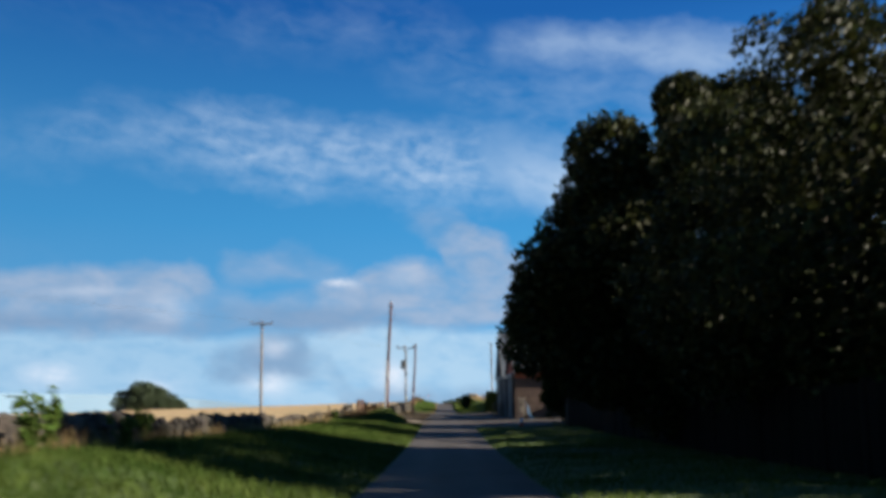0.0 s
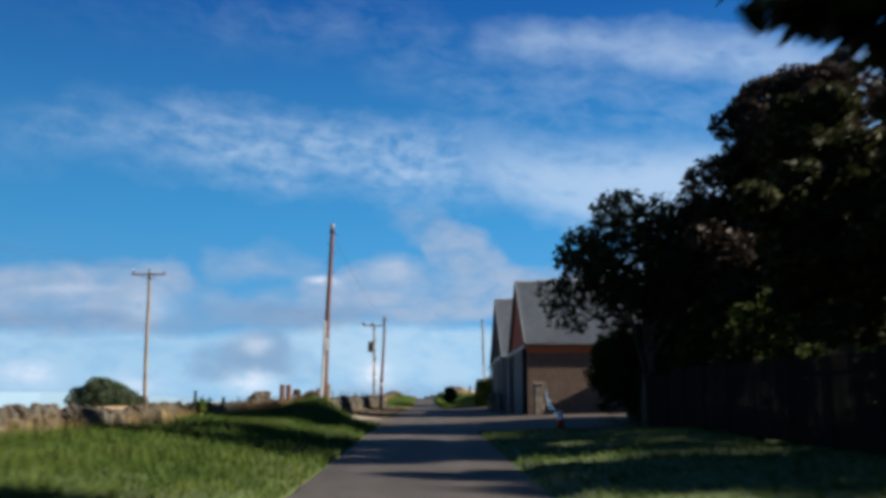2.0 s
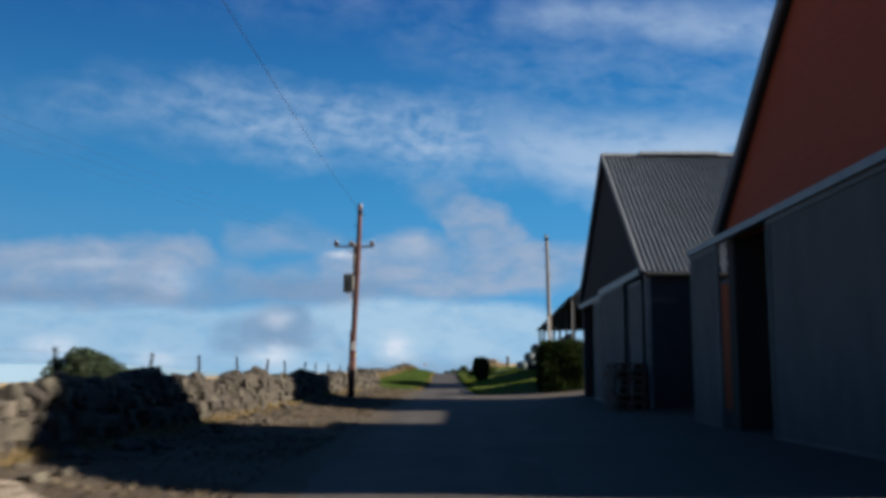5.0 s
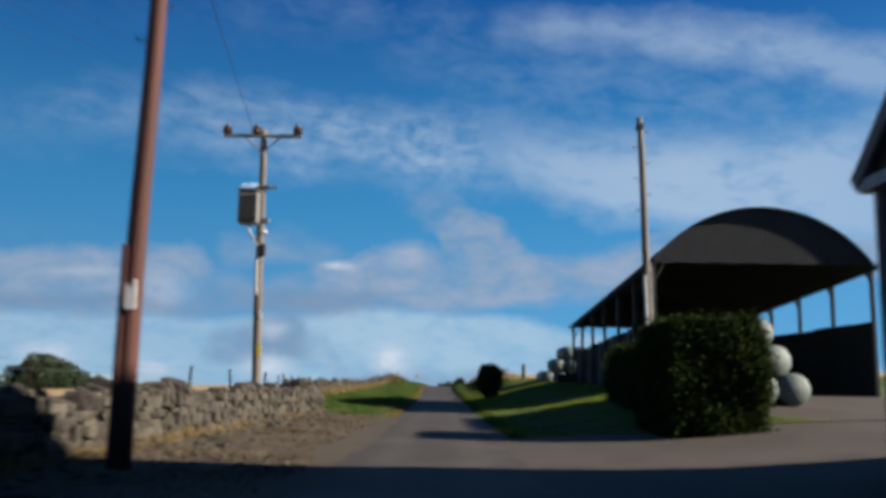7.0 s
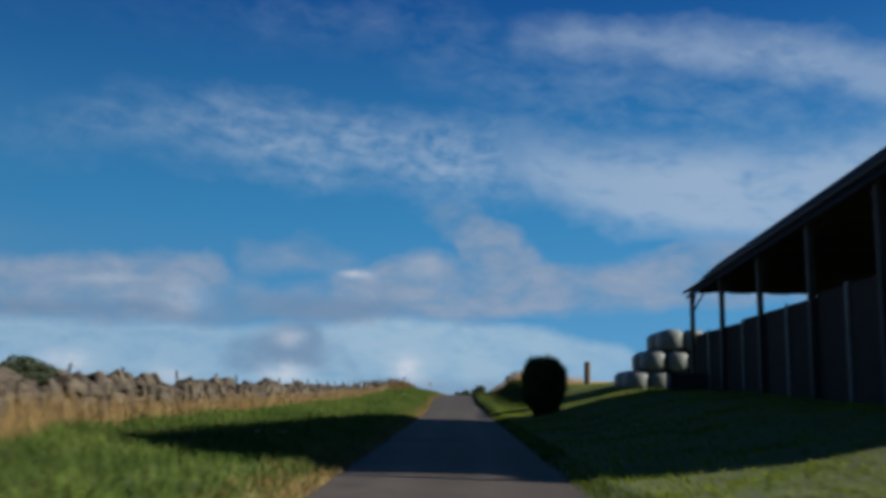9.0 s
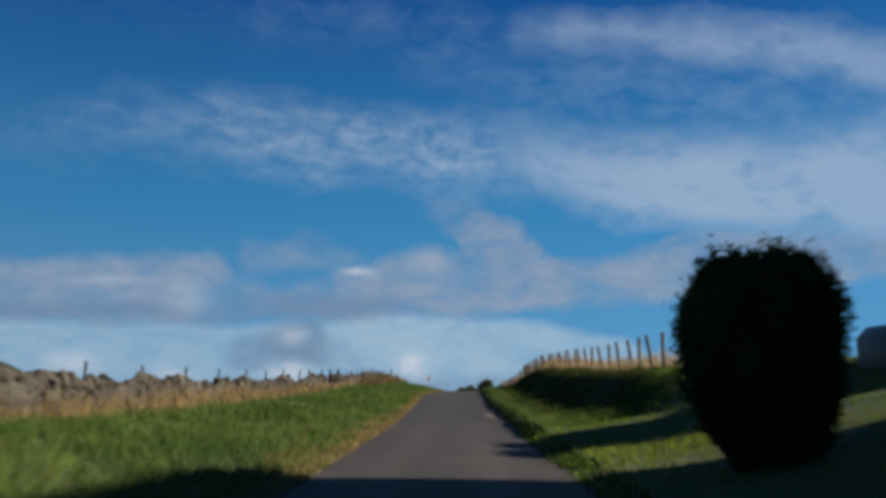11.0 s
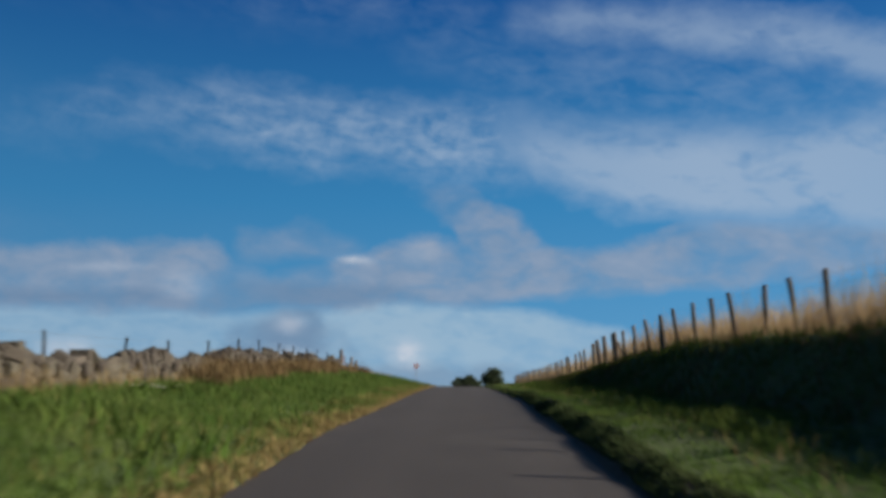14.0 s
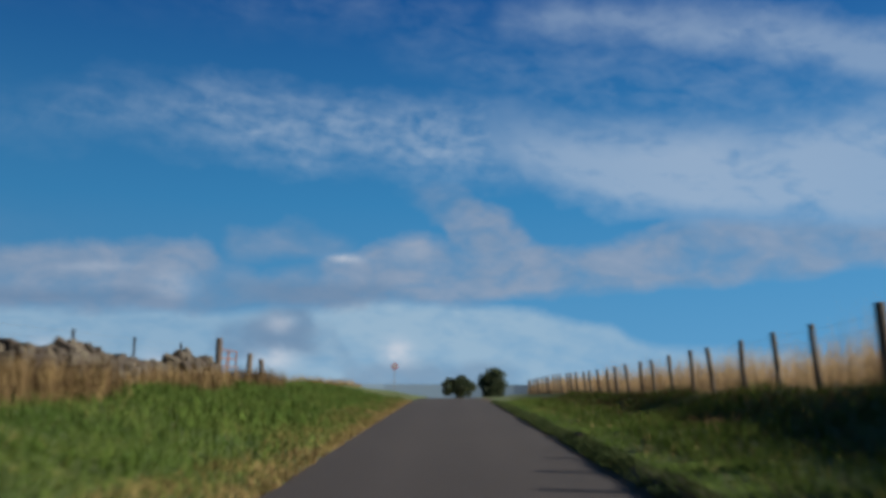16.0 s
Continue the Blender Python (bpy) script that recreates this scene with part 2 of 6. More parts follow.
def surface(name, dark, light, scale=4.0, detail=6.0, rough=0.85, metal=0.0, bump=0.3, bump_scale=None, stain=None,
            stain_scale=0.5, stain_amount=0.5, stretch=(1, 1, 1), by_object=0.0, by_island=0.0, spec=0.35):
    """A node material: two colours mixed by grain, blotches of a third, relief, and a change of value from piece to piece."""
    m = bpy.data.materials.new(name)
    m.use_nodes = True
    nt = m.node_tree
    b = nt.nodes["Principled BSDF"]
    tc = nt.nodes.new("ShaderNodeTexCoord")
    mp = add(nt, "ShaderNodeMapping", Vector=tc.outputs["Object"])
    mp.inputs["Scale"].default_value = stretch
    vec = mp.outputs[0]
    n1 = add(nt, "ShaderNodeTexNoise", Vector=vec, Scale=scale, Detail=detail, Roughness=0.65).outputs[0]
    ramp = nt.nodes.new("ShaderNodeValToRGB")
    ramp.color_ramp.elements[0].position, ramp.color_ramp.elements[1].position = 0.32, 0.68
    ramp.color_ramp.elements[0].color, ramp.color_ramp.elements[1].color = (*dark, 1), (*light, 1)
    nt.links.new(n1, ramp.inputs[0])
    col = ramp.outputs[0]
    if stain:
        n2 = add(nt, "ShaderNodeTexNoise", Vector=vec, Scale=stain_scale, Detail=5.0, Roughness=0.6, Distortion=0.6).outputs[0]
        f = mth(nt, "MULTIPLY", mth(nt, "MULTIPLY_ADD", n2, 5.0, -2.4, clamp=True), stain_amount)
        col = mixc(nt, f, col, (*stain, 1))
    for amount, kind, sock in ((by_object, "ShaderNodeObjectInfo", "Random"), (by_island, "ShaderNodeNewGeometry", "Random Per Island")):
        if amount:
            r = nt.nodes.new(kind).outputs[sock]
            hs = add(nt, "ShaderNodeHueSaturation", Color=col, Value=mth(nt, "MULTIPLY_ADD", r, 2 * amount, 1 - amount),
                     Hue=mth(nt, "MULTIPLY_ADD", r, 0.03 * amount / 0.3, 0.5 - 0.015 * amount / 0.3))
            col = hs.outputs[0]
    nt.links.new(col, b.inputs["Base Color"])
    rr = mth(nt, "MULTIPLY_ADD", n1, 0.2, rough - 0.1, clamp=True)
    nt.links.new(rr, b.inputs["Roughness"])
    b.inputs["Metallic"].default_value = metal
    b.inputs["Specular IOR Level"].default_value = spec
    if bump:
        n3 = add(nt, "ShaderNodeTexNoise", Vector=vec, Scale=bump_scale or scale * 2.5, Detail=4.0).outputs[0]
        bp = add(nt, "ShaderNodeBump", Height=n3, Strength=bump, Distance=0.03)
        nt.links.new(bp.outputs[0], b.inputs["Normal"])
    return m


def foliage(name, dark, light, amount=0.35, gloss=0.5, stain=None, through_=0.22):
    m = surface(name, dark, light, scale=0.9, detail=3, rough=gloss, bump=0, by_island=amount, stain=stain, stain_scale=0.45, stain_amount=0.75, spec=0.12 if gloss < 0.8 else 0.04)
    nt = m.node_tree
    b = nt.nodes["Principled BSDF"]
    tr = nt.nodes.new("ShaderNodeBsdfTranslucent")
    nt.links.new(b.inputs["Base Color"].links[0].from_socket, tr.inputs[0])
    mx = add(nt, "ShaderNodeMixShader", Fac=through_)
    nt.links.new(b.outputs[0], mx.inputs[1])
    nt.links.new(tr.outputs[0], mx.inputs[2])
    nt.links.new(mx.outputs[0], nt.nodes["Material Output"].inputs[0])
    return m


M = {
    "tarmac": surface("tarmac", (0.021, 0.0172, 0.0152), (0.040, 0.0330, 0.0288), 28, 8, 0.82, bump=0.5, bump_scale=90, stain=(0.074, 0.0651, 0.0577), stain_scale=0.35, stain_amount=0.45),
    "patch": surface("worn_tarmac", (0.060, 0.050, 0.042), (0.105, 0.088, 0.072), 14, 8, 0.9, bump=0.5, bump_scale=60),
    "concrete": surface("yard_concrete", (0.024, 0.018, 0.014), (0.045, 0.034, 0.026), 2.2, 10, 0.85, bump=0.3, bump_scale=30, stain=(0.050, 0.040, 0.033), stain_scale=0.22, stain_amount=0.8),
    "pale_ground": surface("pale_gravel", (0.148, 0.1221, 0.0925), (0.2664, 0.222, 0.1739), 6, 8, 0.95, bump=0.6, bump_scale=20, stain=(0.111, 0.0888, 0.0629), stain_scale=0.8, stain_amount=0.5),
    "gravel": surface("gravel_earth", (0.024, 0.017, 0.011), (0.060, 0.044, 0.029), 5, 10, 0.95, bump=0.9, bump_scale=22, stain=(0.052, 0.042, 0.022), stain_scale=0.5, stain_amount=0.5),
    "turf": surface("turf", (0.024, 0.043, 0.008), (0.050, 0.074, 0.015), 1.6, 8, 0.95, bump=0.8, bump_scale=14, stain=(0.0777, 0.0651, 0.0252), stain_scale=0.35, stain_amount=0.4),
    "stubble": surface("stubble_field", (0.2072, 0.1406, 0.0666), (0.3108, 0.222, 0.111), 0.6, 8, 0.95, bump=0.5, bump_scale=6, stain=(0.148, 0.1258, 0.0518), stain_scale=0.06, stain_amount=0.6, stretch=(1, 0.3, 1)),
    "earth": surface("earth", (0.028, 0.019, 0.010), (0.054, 0.037, 0.019), 6, 7, 0.95, bump=0.8, bump_scale=18),
    "stone": surface("field_stone", (0.017, 0.0142, 0.0108), (0.050, 0.0415, 0.0320), 4, 8, 0.93, bump=1.0, bump_scale=11, stain=(0.098, 0.088, 0.070), stain_scale=1.7, stain_amount=0.4, by_object=0.42),
    "stones": surface("field_stones", (0.017, 0.0142, 0.0108), (0.050, 0.0415, 0.0320), 4, 8, 0.93, bump=1.0, bump_scale=11, stain=(0.098, 0.088, 0.070), stain_scale=1.7, stain_amount=0.4, by_island=0.42),
    "pier_stone": surface("pale_pier_stone", (0.085, 0.068, 0.052), (0.190, 0.160, 0.125), 4, 8, 0.93, bump=1.0, bump_scale=11, stain=(0.24, 0.21, 0.17), stain_scale=1.7, stain_amount=0.4, by_object=0.3),
    "core": surface("wall_core", (0.0444, 0.037, 0.0296), (0.0888, 0.074, 0.0592), 5, 5, 0.95),
    "rubble": surface("rubble_masonry", (0.058, 0.037, 0.028), (0.114, 0.076, 0.057), 4.5, 8, 0.93, bump=1.0, bump_scale=11, stain=(0.1628, 0.1258, 0.0999), stain_scale=2.2, stain_amount=0.5, by_object=0.12),
    "rubbles": surface("rubble_infill", (0.058, 0.037, 0.028), (0.114, 0.076, 0.057), 4.5, 8, 0.93, bump=1.0, bump_scale=11, by_island=0.12),
    "mortar": surface("lime_mortar", (0.062, 0.041, 0.031), (0.110, 0.076, 0.057), 8, 6, 0.95, bump=0.6),
    "bricks": surface("red_bricks", (0.185, 0.038, 0.021), (0.310, 0.070, 0.036), 12, 6, 0.9, bump=0.4, bump_scale=40, by_island=0.25),
    "roof": surface("fibre_cement_roof", (0.048, 0.059, 0.076), (0.076, 0.091, 0.112), 2.2, 7, 0.8, bump=0.0, stain=(0.0407, 0.0460, 0.0500), stain_scale=0.5, stain_amount=0.35, stretch=(1, 0.25, 1)),
    "ridge": surface("ridge_cap", (0.075, 0.085, 0.097), (0.120, 0.130, 0.143), 4, 6, 0.8, bump=0.2),
    "sheet": surface("dark_steel_sheet", (0.011, 0.013, 0.017), (0.023, 0.026, 0.032), 2.0, 6, 0.8, bump=0.1, stain=(0.030, 0.027, 0.028), stain_scale=0.7, stain_amount=0.4),
    "side": surface("dark_side_sheet", (0.009, 0.0082, 0.0080), (0.019, 0.0172, 0.0162), 2.0, 6, 0.8, bump=0.2, stain=(0.030, 0.022, 0.017), stain_scale=0.9, stain_amount=0.4, by_object=0.25),
    "door": surface("grey_door_sheet", (0.042, 0.048, 0.055), (0.074, 0.082, 0.090), 2.0, 6, 0.55, bump=0.1, stain=(0.074, 0.0777, 0.0814), stain_scale=0.8, stain_amount=0.6, stretch=(1, 1, 0.3)),
    "pale": surface("pale_trim", (0.2664, 0.2738, 0.2812), (0.3848, 0.3922, 0.3922), 5, 5, 0.7, bump=0.1),
    "steel": surface("galvanised_steel", (0.1184, 0.1221, 0.1258), (0.1998, 0.2035, 0.2072), 5, 5, 0.5, 0.5, bump=0.1),
    "black": surface("black_iron", (0.0074, 0.0074, 0.0081), (0.0163, 0.0155, 0.0155), 5, 4, 0.6, bump=0.1),
    "rust": surface("rusty_steel", (0.0888, 0.0333, 0.0163), (0.1628, 0.074, 0.037), 9, 6, 0.85, bump=0.3),
    "pole_red": surface("creosoted_pole", (0.034, 0.010, 0.0075), (0.070, 0.022, 0.016), 6, 7, 0.75, bump=0.4, bump_scale=30, stretch=(1, 1, 0.06)),
    "pole_grey": surface("weathered_pole", (0.058, 0.049, 0.042), (0.150, 0.130, 0.110), 6, 7, 0.85, bump=0.4, bump_scale=30, stretch=(1, 1, 0.06)),
    "post": surface("weathered_post", (0.0429, 0.034, 0.0252), (0.0999, 0.0799, 0.0607), 8, 7, 0.9, bump=0.5, bump_scale=34, stretch=(1, 1, 0.12), by_object=0.2),
    "sleeper": surface("old_sleeper", (0.050, 0.026, 0.018), (0.095, 0.052, 0.036), 8, 7, 0.9, bump=0.5, bump_scale=34, stretch=(1, 1, 0.12)),
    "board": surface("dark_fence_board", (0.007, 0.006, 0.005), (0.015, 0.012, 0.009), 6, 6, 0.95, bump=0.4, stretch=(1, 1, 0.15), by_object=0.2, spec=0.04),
    "bark": surface("bark", (0.0333, 0.0266, 0.02), (0.074, 0.0607, 0.0459), 7, 8, 0.95, bump=1.0, bump_scale=18, stretch=(1, 1, 0.3)),
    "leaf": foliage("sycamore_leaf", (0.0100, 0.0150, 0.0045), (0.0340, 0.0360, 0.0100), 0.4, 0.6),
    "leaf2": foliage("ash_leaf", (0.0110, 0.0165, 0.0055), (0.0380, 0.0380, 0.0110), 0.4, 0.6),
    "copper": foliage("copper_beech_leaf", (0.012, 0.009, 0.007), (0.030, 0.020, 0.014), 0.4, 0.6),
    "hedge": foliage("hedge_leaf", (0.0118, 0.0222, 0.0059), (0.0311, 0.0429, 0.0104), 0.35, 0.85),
    # Paler than the near leaves: the haze of distance is in the colour.
    "hazed_leaf": foliage("hazed_far_leaf", (0.028, 0.042, 0.024), (0.056, 0.074, 0.040), through_=0.4),
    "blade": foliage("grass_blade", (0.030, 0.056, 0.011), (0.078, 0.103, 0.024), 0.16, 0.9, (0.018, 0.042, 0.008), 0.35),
    # Lighter copy of the grass blade: the sunlit brightness is in its colour.
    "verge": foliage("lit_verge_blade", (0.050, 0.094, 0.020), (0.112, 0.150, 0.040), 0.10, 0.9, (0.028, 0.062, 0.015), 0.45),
    "fade": foliage("yellowing_grass", (0.110, 0.096, 0.032), (0.225, 0.180, 0.075), 0.2, 0.9, (0.085, 0.098, 0.026), 0.4),
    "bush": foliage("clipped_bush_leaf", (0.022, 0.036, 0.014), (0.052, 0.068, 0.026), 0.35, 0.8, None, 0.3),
    "lawn": foliage("lawn_blade", (0.078, 0.118, 0.012), (0.140, 0.170, 0.022), 0.16, 0.9, (0.055, 0.088, 0.011), 0.35),
    "litter": foliage("pale_litter", (0.070, 0.052, 0.034), (0.170, 0.135, 0.098), 0.4, 0.9),
    "dead": foliage("dead_growth", (0.050, 0.034, 0.018), (0.115, 0.080, 0.042), 0.3, 0.9),
    "dry": foliage("dry_grass", (0.1258, 0.0888, 0.0407), (0.2368, 0.1739, 0.0851), 0.25, 0.9),
    # Dry grass again, made paler: part of the backlit glow is colour.
    "seed": foliage("backlit_grass", (0.20, 0.140, 0.075), (0.36, 0.270, 0.160), 0.2, 0.9, None, 0.55),
    "weed": foliage("weed_leaf", (0.036, 0.066, 0.012), (0.066, 0.100, 0.022), 0.3, 0.9),
    "umbel": surface("white_umbel", (0.444, 0.444, 0.3848), (0.555, 0.555, 0.5032), 20, 3, 0.8, bump=0),
    "wrap": surface("pale_bale_wrap", (0.070, 0.092, 0.084), (0.118, 0.145, 0.132), 3, 6, 0.62, bump=0.5, bump_scale=12, by_object=0.15, spec=0.5),
    "wrap_grey": surface("grey_bale_wrap", (0.082, 0.098, 0.102), (0.128, 0.148, 0.152), 2.2, 6, 0.5, bump=0.3, bump_scale=9, by_object=0.12, spec=0.1),
    "grey_box": surface("grey_enamel", (0.0629, 0.0629, 0.0607), (0.0999, 0.0977, 0.0932), 6, 5, 0.5, bump=0.1),
    "porcelain": surface("brown_porcelain", (0.0333, 0.0163, 0.0133), (0.0592, 0.0296, 0.0222), 6, 3, 0.25, bump=0, spec=0.6),
    "white": surface("white_plate", (0.5032, 0.5032, 0.4884), (0.6068, 0.6068, 0.592), 8, 4, 0.5, bump=0),
    "yellow": surface("yellow_plate", (0.4588, 0.3404, 0.0296), (0.555, 0.4292, 0.0518), 8, 4, 0.5, bump=0),
    "cone_red": surface("cone_red", (0.37, 0.0333, 0.0148), (0.4588, 0.0555, 0.0222), 8, 4, 0.5, bump=0.1, stain=(0.259, 0.0592, 0.037), stain_scale=4),
    "blue": surface("blue_pipe", (0.0444, 0.1628, 0.3108), (0.0814, 0.2368, 0.407), 8, 4, 0.5, bump=0),
    "rubber": surface("black_rubber", (0.0089, 0.0089, 0.0089), (0.0185, 0.0185, 0.0185), 8, 4, 0.8, bump=0.1),
    "red_sign": surface("red_sign", (0.333, 0.0222, 0.0222), (0.407, 0.037, 0.037), 8, 4, 0.4, bump=0),
    "sea": surface("sea_haze", (0.1628, 0.2664, 0.37), (0.1924, 0.296, 0.3996), 0.002, 3, 0.9, bump=0),
}

def wheel_tracks(m):
    """Two paler polished tracks along the lane, broken by noise, and darker mends."""
    nt = m.node_tree
    b = nt.nodes["Principled BSDF"]
    col = b.inputs["Base Color"].links[0].from_socket
    tc = nt.nodes.new("ShaderNodeTexCoord")
    xx = add(nt, "ShaderNodeSeparateXYZ", i0=tc.outputs["Object"]).outputs[0]
    q = mth(nt, "DIVIDE", mth(nt, "SUBTRACT", mth(nt, "ABSOLUTE", xx), 0.80), 0.34)
    g = mth(nt, "EXPONENT", mth(nt, "MULTIPLY", mth(nt, "MULTIPLY", q, q), -1.0))
    mp = add(nt, "ShaderNodeMapping", Vector=tc.outputs["Object"])
    mp.inputs["Scale"].default_value = (1.2, 0.16, 1)
    n = add(nt, "ShaderNodeTexNoise", Vector=mp.outputs[0], Scale=1.0, Detail=5.0).outputs[0]
    f = mth(nt, "MULTIPLY", g, mth(nt, "MULTIPLY_ADD", n, 1.6, -0.35, clamp=True))
    col = mixc(nt, mth(nt, "MULTIPLY", f, 0.7), col, (0.064, 0.054, 0.050, 1))
    n2 = add(nt, "ShaderNodeTexNoise", Vector=tc.outputs["Object"], Scale=0.45, Detail=2.0, Distortion=1.0).outputs[0]
    col = mixc(nt, mth(nt, "MULTIPLY", mth(nt, "MULTIPLY_ADD", n2, 9.0, -5.6, clamp=True), 0.6), col, (0.018, 0.0155, 0.0145, 1))
    yy = add(nt, "ShaderNodeSeparateXYZ", i0=tc.outputs["Object"]).outputs[1]
    # The tarmac grows darker between y 185 and 210.
    far_dark = mth(nt, "MULTIPLY", mth(nt, "MULTIPLY_ADD", yy, 0.04, -7.4, clamp=True), 0.62)
    col = mixc(nt, far_dark, col, (0.0175, 0.0150, 0.0140, 1))
    nt.links.new(col, b.inputs["Base Color"])


wheel_tracks(M["tarmac"])

# ---- building helpers ----


def part(name, bm, material, parent=None, label="", smooth=False):
    """Links a bmesh, or a ready mesh, as one object under a thing or a part."""
    if isinstance(bm, bpy.types.Mesh):
        me = bm
    else:
        me = bpy.data.meshes.new(name)
        bm.to_mesh(me)
        bm.free()
    if material and not me.materials:
        me.materials.append(material)
    if smooth:
        me.polygons.foreach_set("use_smooth", [True] * len(me.polygons))
    ob = new(name, me)
    ob.parent = parent
    if label:
        ob["label"] = label
    return ob


def thing(name, loc, label, category, group="", kind="", rz=0.0):
    ob = new(name)
    ob.location, ob.rotation_euler = loc, (0, 0, radians(rz))
    return tagged(ob, label, category, group, kind)


def box(bm, x0, x1, y0, y1, z0, z1, bevel=0.0):
    vs = [bm.verts.new((x, y, z)) for x in (x0, x1) for y in (y0, y1) for z in (z0, z1)]
    fs = [bm.faces.new([vs[i] for i in f]) for f in ((0, 1, 3, 2), (4, 6, 7, 5), (0, 4, 5, 1), (2, 3, 7, 6), (0, 2, 6, 4), (1, 5, 7, 3))]
    if bevel:
        es = list({e for f in fs for e in f.edges})
        bmesh.ops.bevel(bm, geom=es, offset=bevel, segments=1, affect="EDGES")
    return bm


def boxm(x0, x1, y0, y1, z0, z1, bevel=0.0):
    return box(bmesh.new(), x0, x1, y0, y1, z0, z1, bevel)


def tube(bm, pts, radii, n=8, caps=True):
    """A tapered tube along points."""
    rings = []
    pts = [Vector(p) for p in pts]
    for i, p in enumerate(pts):
        d = (pts[min(i + 1, len(pts) - 1)] - pts[max(i - 1, 0)]).normalized()
        a = d.orthogonal().normalized() if abs(d.z) > 0.98 else d.cross(Vector((0, 0, 1))).normalized()
        b = d.cross(a)
        r = radii[i] if hasattr(radii, "__len__") else radii
        rings.append([bm.verts.new(p + a * math.cos(2 * math.pi * k / n) * r + b * math.sin(2 * math.pi * k / n) * r) for k in range(n)])
    for r0, r1 in zip(rings, rings[1:]):
        for k in range(n):
            bm.faces.new((r0[k], r0[(k + 1) % n], r1[(k + 1) % n], r1[k]))
    if caps:
        bm.faces.new(rings[0][::-1])
        bm.faces.new(rings[-1])
    return bm


def tubem(pts, radii, n=8):
    return tube(bmesh.new(), pts, radii, n)


def smooth01(t):
    t = np.clip(t, 0.0, 1.0)
    return t * t * (3 - 2 * t)


# ---- the lie of the land ----
LANE_Y = [-300, -40, 0, 7, 14.5, 22, 30, 38, 46, 54, 63, 80, 99, 110, 134, 153, 186, 197, 205, 213, 221, 228.5, 236, 244, 252, 270, 292, 310, 350, 500, 1000, 3000]
LANE_Z = [3, 0.6, 0, -.18, -.35, -.47, -.53, -.55, -.54, -.44, -.28, -.22, -.18, -.08, -.02, -.01, .24, .36, .43, .56, .77, 1.0, 1.2, 1.34, 1.45, 1.6, 1.68, 1.6, 0.9, -5.5, -28, -90]


def road_l(y):
    """How far the tarmac reaches to the seaward side; it widens up the hill."""
    return np.interp(y, [190, 199, 207, 215, 223, 230, 237, 246, 254, 300], [1.85, 1.88, 1.98, 2.12, 2.17, 2.25, 2.36, 2.12, 2.08, 2.0])


def road_r(y):
    """How far the tarmac reaches to the landward side."""
    return np.interp(y, [186, 199, 207, 215, 223, 230, 237, 245, 254, 262, 300], [1.97, 1.84, 1.92, 1.86, 1.70, 1.72, 1.82, 1.94, 2.18, 2.05, 2.0])


def lane(y):
    return np.interp(y, LANE_Y, LANE_Z)


def ramp(y, a, b):
    return smooth01((np.asarray(y, float) - a) / (b - a))


def wall_x(y):
    """The line of the dry stone wall on the seaward side."""
    return np.interp(y, [-60, 0, 60, 80, 83, 95, 127, 140, 151, 158, 200, 284, 400], [-9, -8.6, -8.6, -8.4, -6.1, -5.85, -5.9, -5.65, -5.5, -8.0, -8.2, -8.4, -8.6])


def layby_start(x):
    """Where the gravel begins behind the slanting end of the bank."""
    return np.clip(82.6 + 2.95 * (-5.5 - x), 71.0, 86.5)


def land(x, y):
    x, y = np.asarray(x, float), np.asarray(y, float)
    z = lane(y) + 0 * x
    # seaward verge and bank
    d = -road_l(y) - 0.15 - x
    lay = ramp(y - layby_start(x), -7.5, 0.8) * (1 - ramp(y, 149, 156))
    bank = ramp(y, 60, 73) * (1 - lay)
    bank = np.where(y > 100, 0, bank)
    far = ramp(y, 150, 160)
    hb = (0.66 - 0.11 * ramp(y, 25, 45) - 0.14 * ramp(y, 46, 55)) * (1 - bank) * (1 - lay) * (1 - far) + 1.0 * bank + 0.28 * lay + far * (0.46 + 0.27 * ramp(y, 244, 262))
    w = 5.6 - 2.7 * bank
    z = z + np.where(d > 0, hb * smooth01(d / w) + 0.10 * smooth01(d / 0.5) * (1 - lay), 0)
    z = z - np.where(d > 0, 0.65 * bank * smooth01((d - 2.9) / 2.4), 0)
    g = np.clip(-9.5 - x, 0, None)
    z = z - np.where(g > 0, 0.035 * g * (1 - 0.35 * ramp(g, 60, 400)) + 0.25 * smooth01(g / 3) * (1 - lay), 0)
    # landward verge, yard, mound and bank
    e = x - road_r(y) - 0.03 - ramp(y, 194, 199) * (0.06 * np.sin(0.83 * y) + 0.03 * np.sin(2.1 * y + 1.0) + 0.02 * np.sin(5.3 * y))
    v1 = (1 - ramp(y, 58, 63)) * (0.10 * smooth01(e / 0.5) + 0.22 * smooth01(e / 6))
    yard = ramp(y, 58, 70) * (1 - ramp(y, 134, 142)) * 0.25 * smooth01(e / 9) 
    yard = yard + ramp(y, 112, 128) * (1 - ramp(y, 134, 142)) * 0.35 * smooth01((e - 2) / 9)
    m1 = ramp(y, 134, 150) * (1 - ramp(y, 192, 204)) * ((1.0 + 0.5 * ramp(y, 156, 186)) * smooth01(e / 8.0) + 0.12 * smooth01(e / 0.5))
    b1 = ramp(y, 190, 204) * (0.22 * smooth01((e + 0.02) / 0.46) + 0.22 * smooth01(e / 2.8) + 1.43 * smooth01((e - 2.75) / 2.1))
    b1 = b1 * np.interp(y, [0, 252, 260, 270, 291, 330], [1, 1, 0.84, 0.57, 0.24, 0.2])
    z = z + np.where(e > 0, v1 + yard + m1 + b1, 0)
    z = z + np.where((e > 6) & (y > 190), 0.02 * np.clip(e - 6, 0, 200), 0)
    return z


def zat(x, y):
    return float(land(x, y))


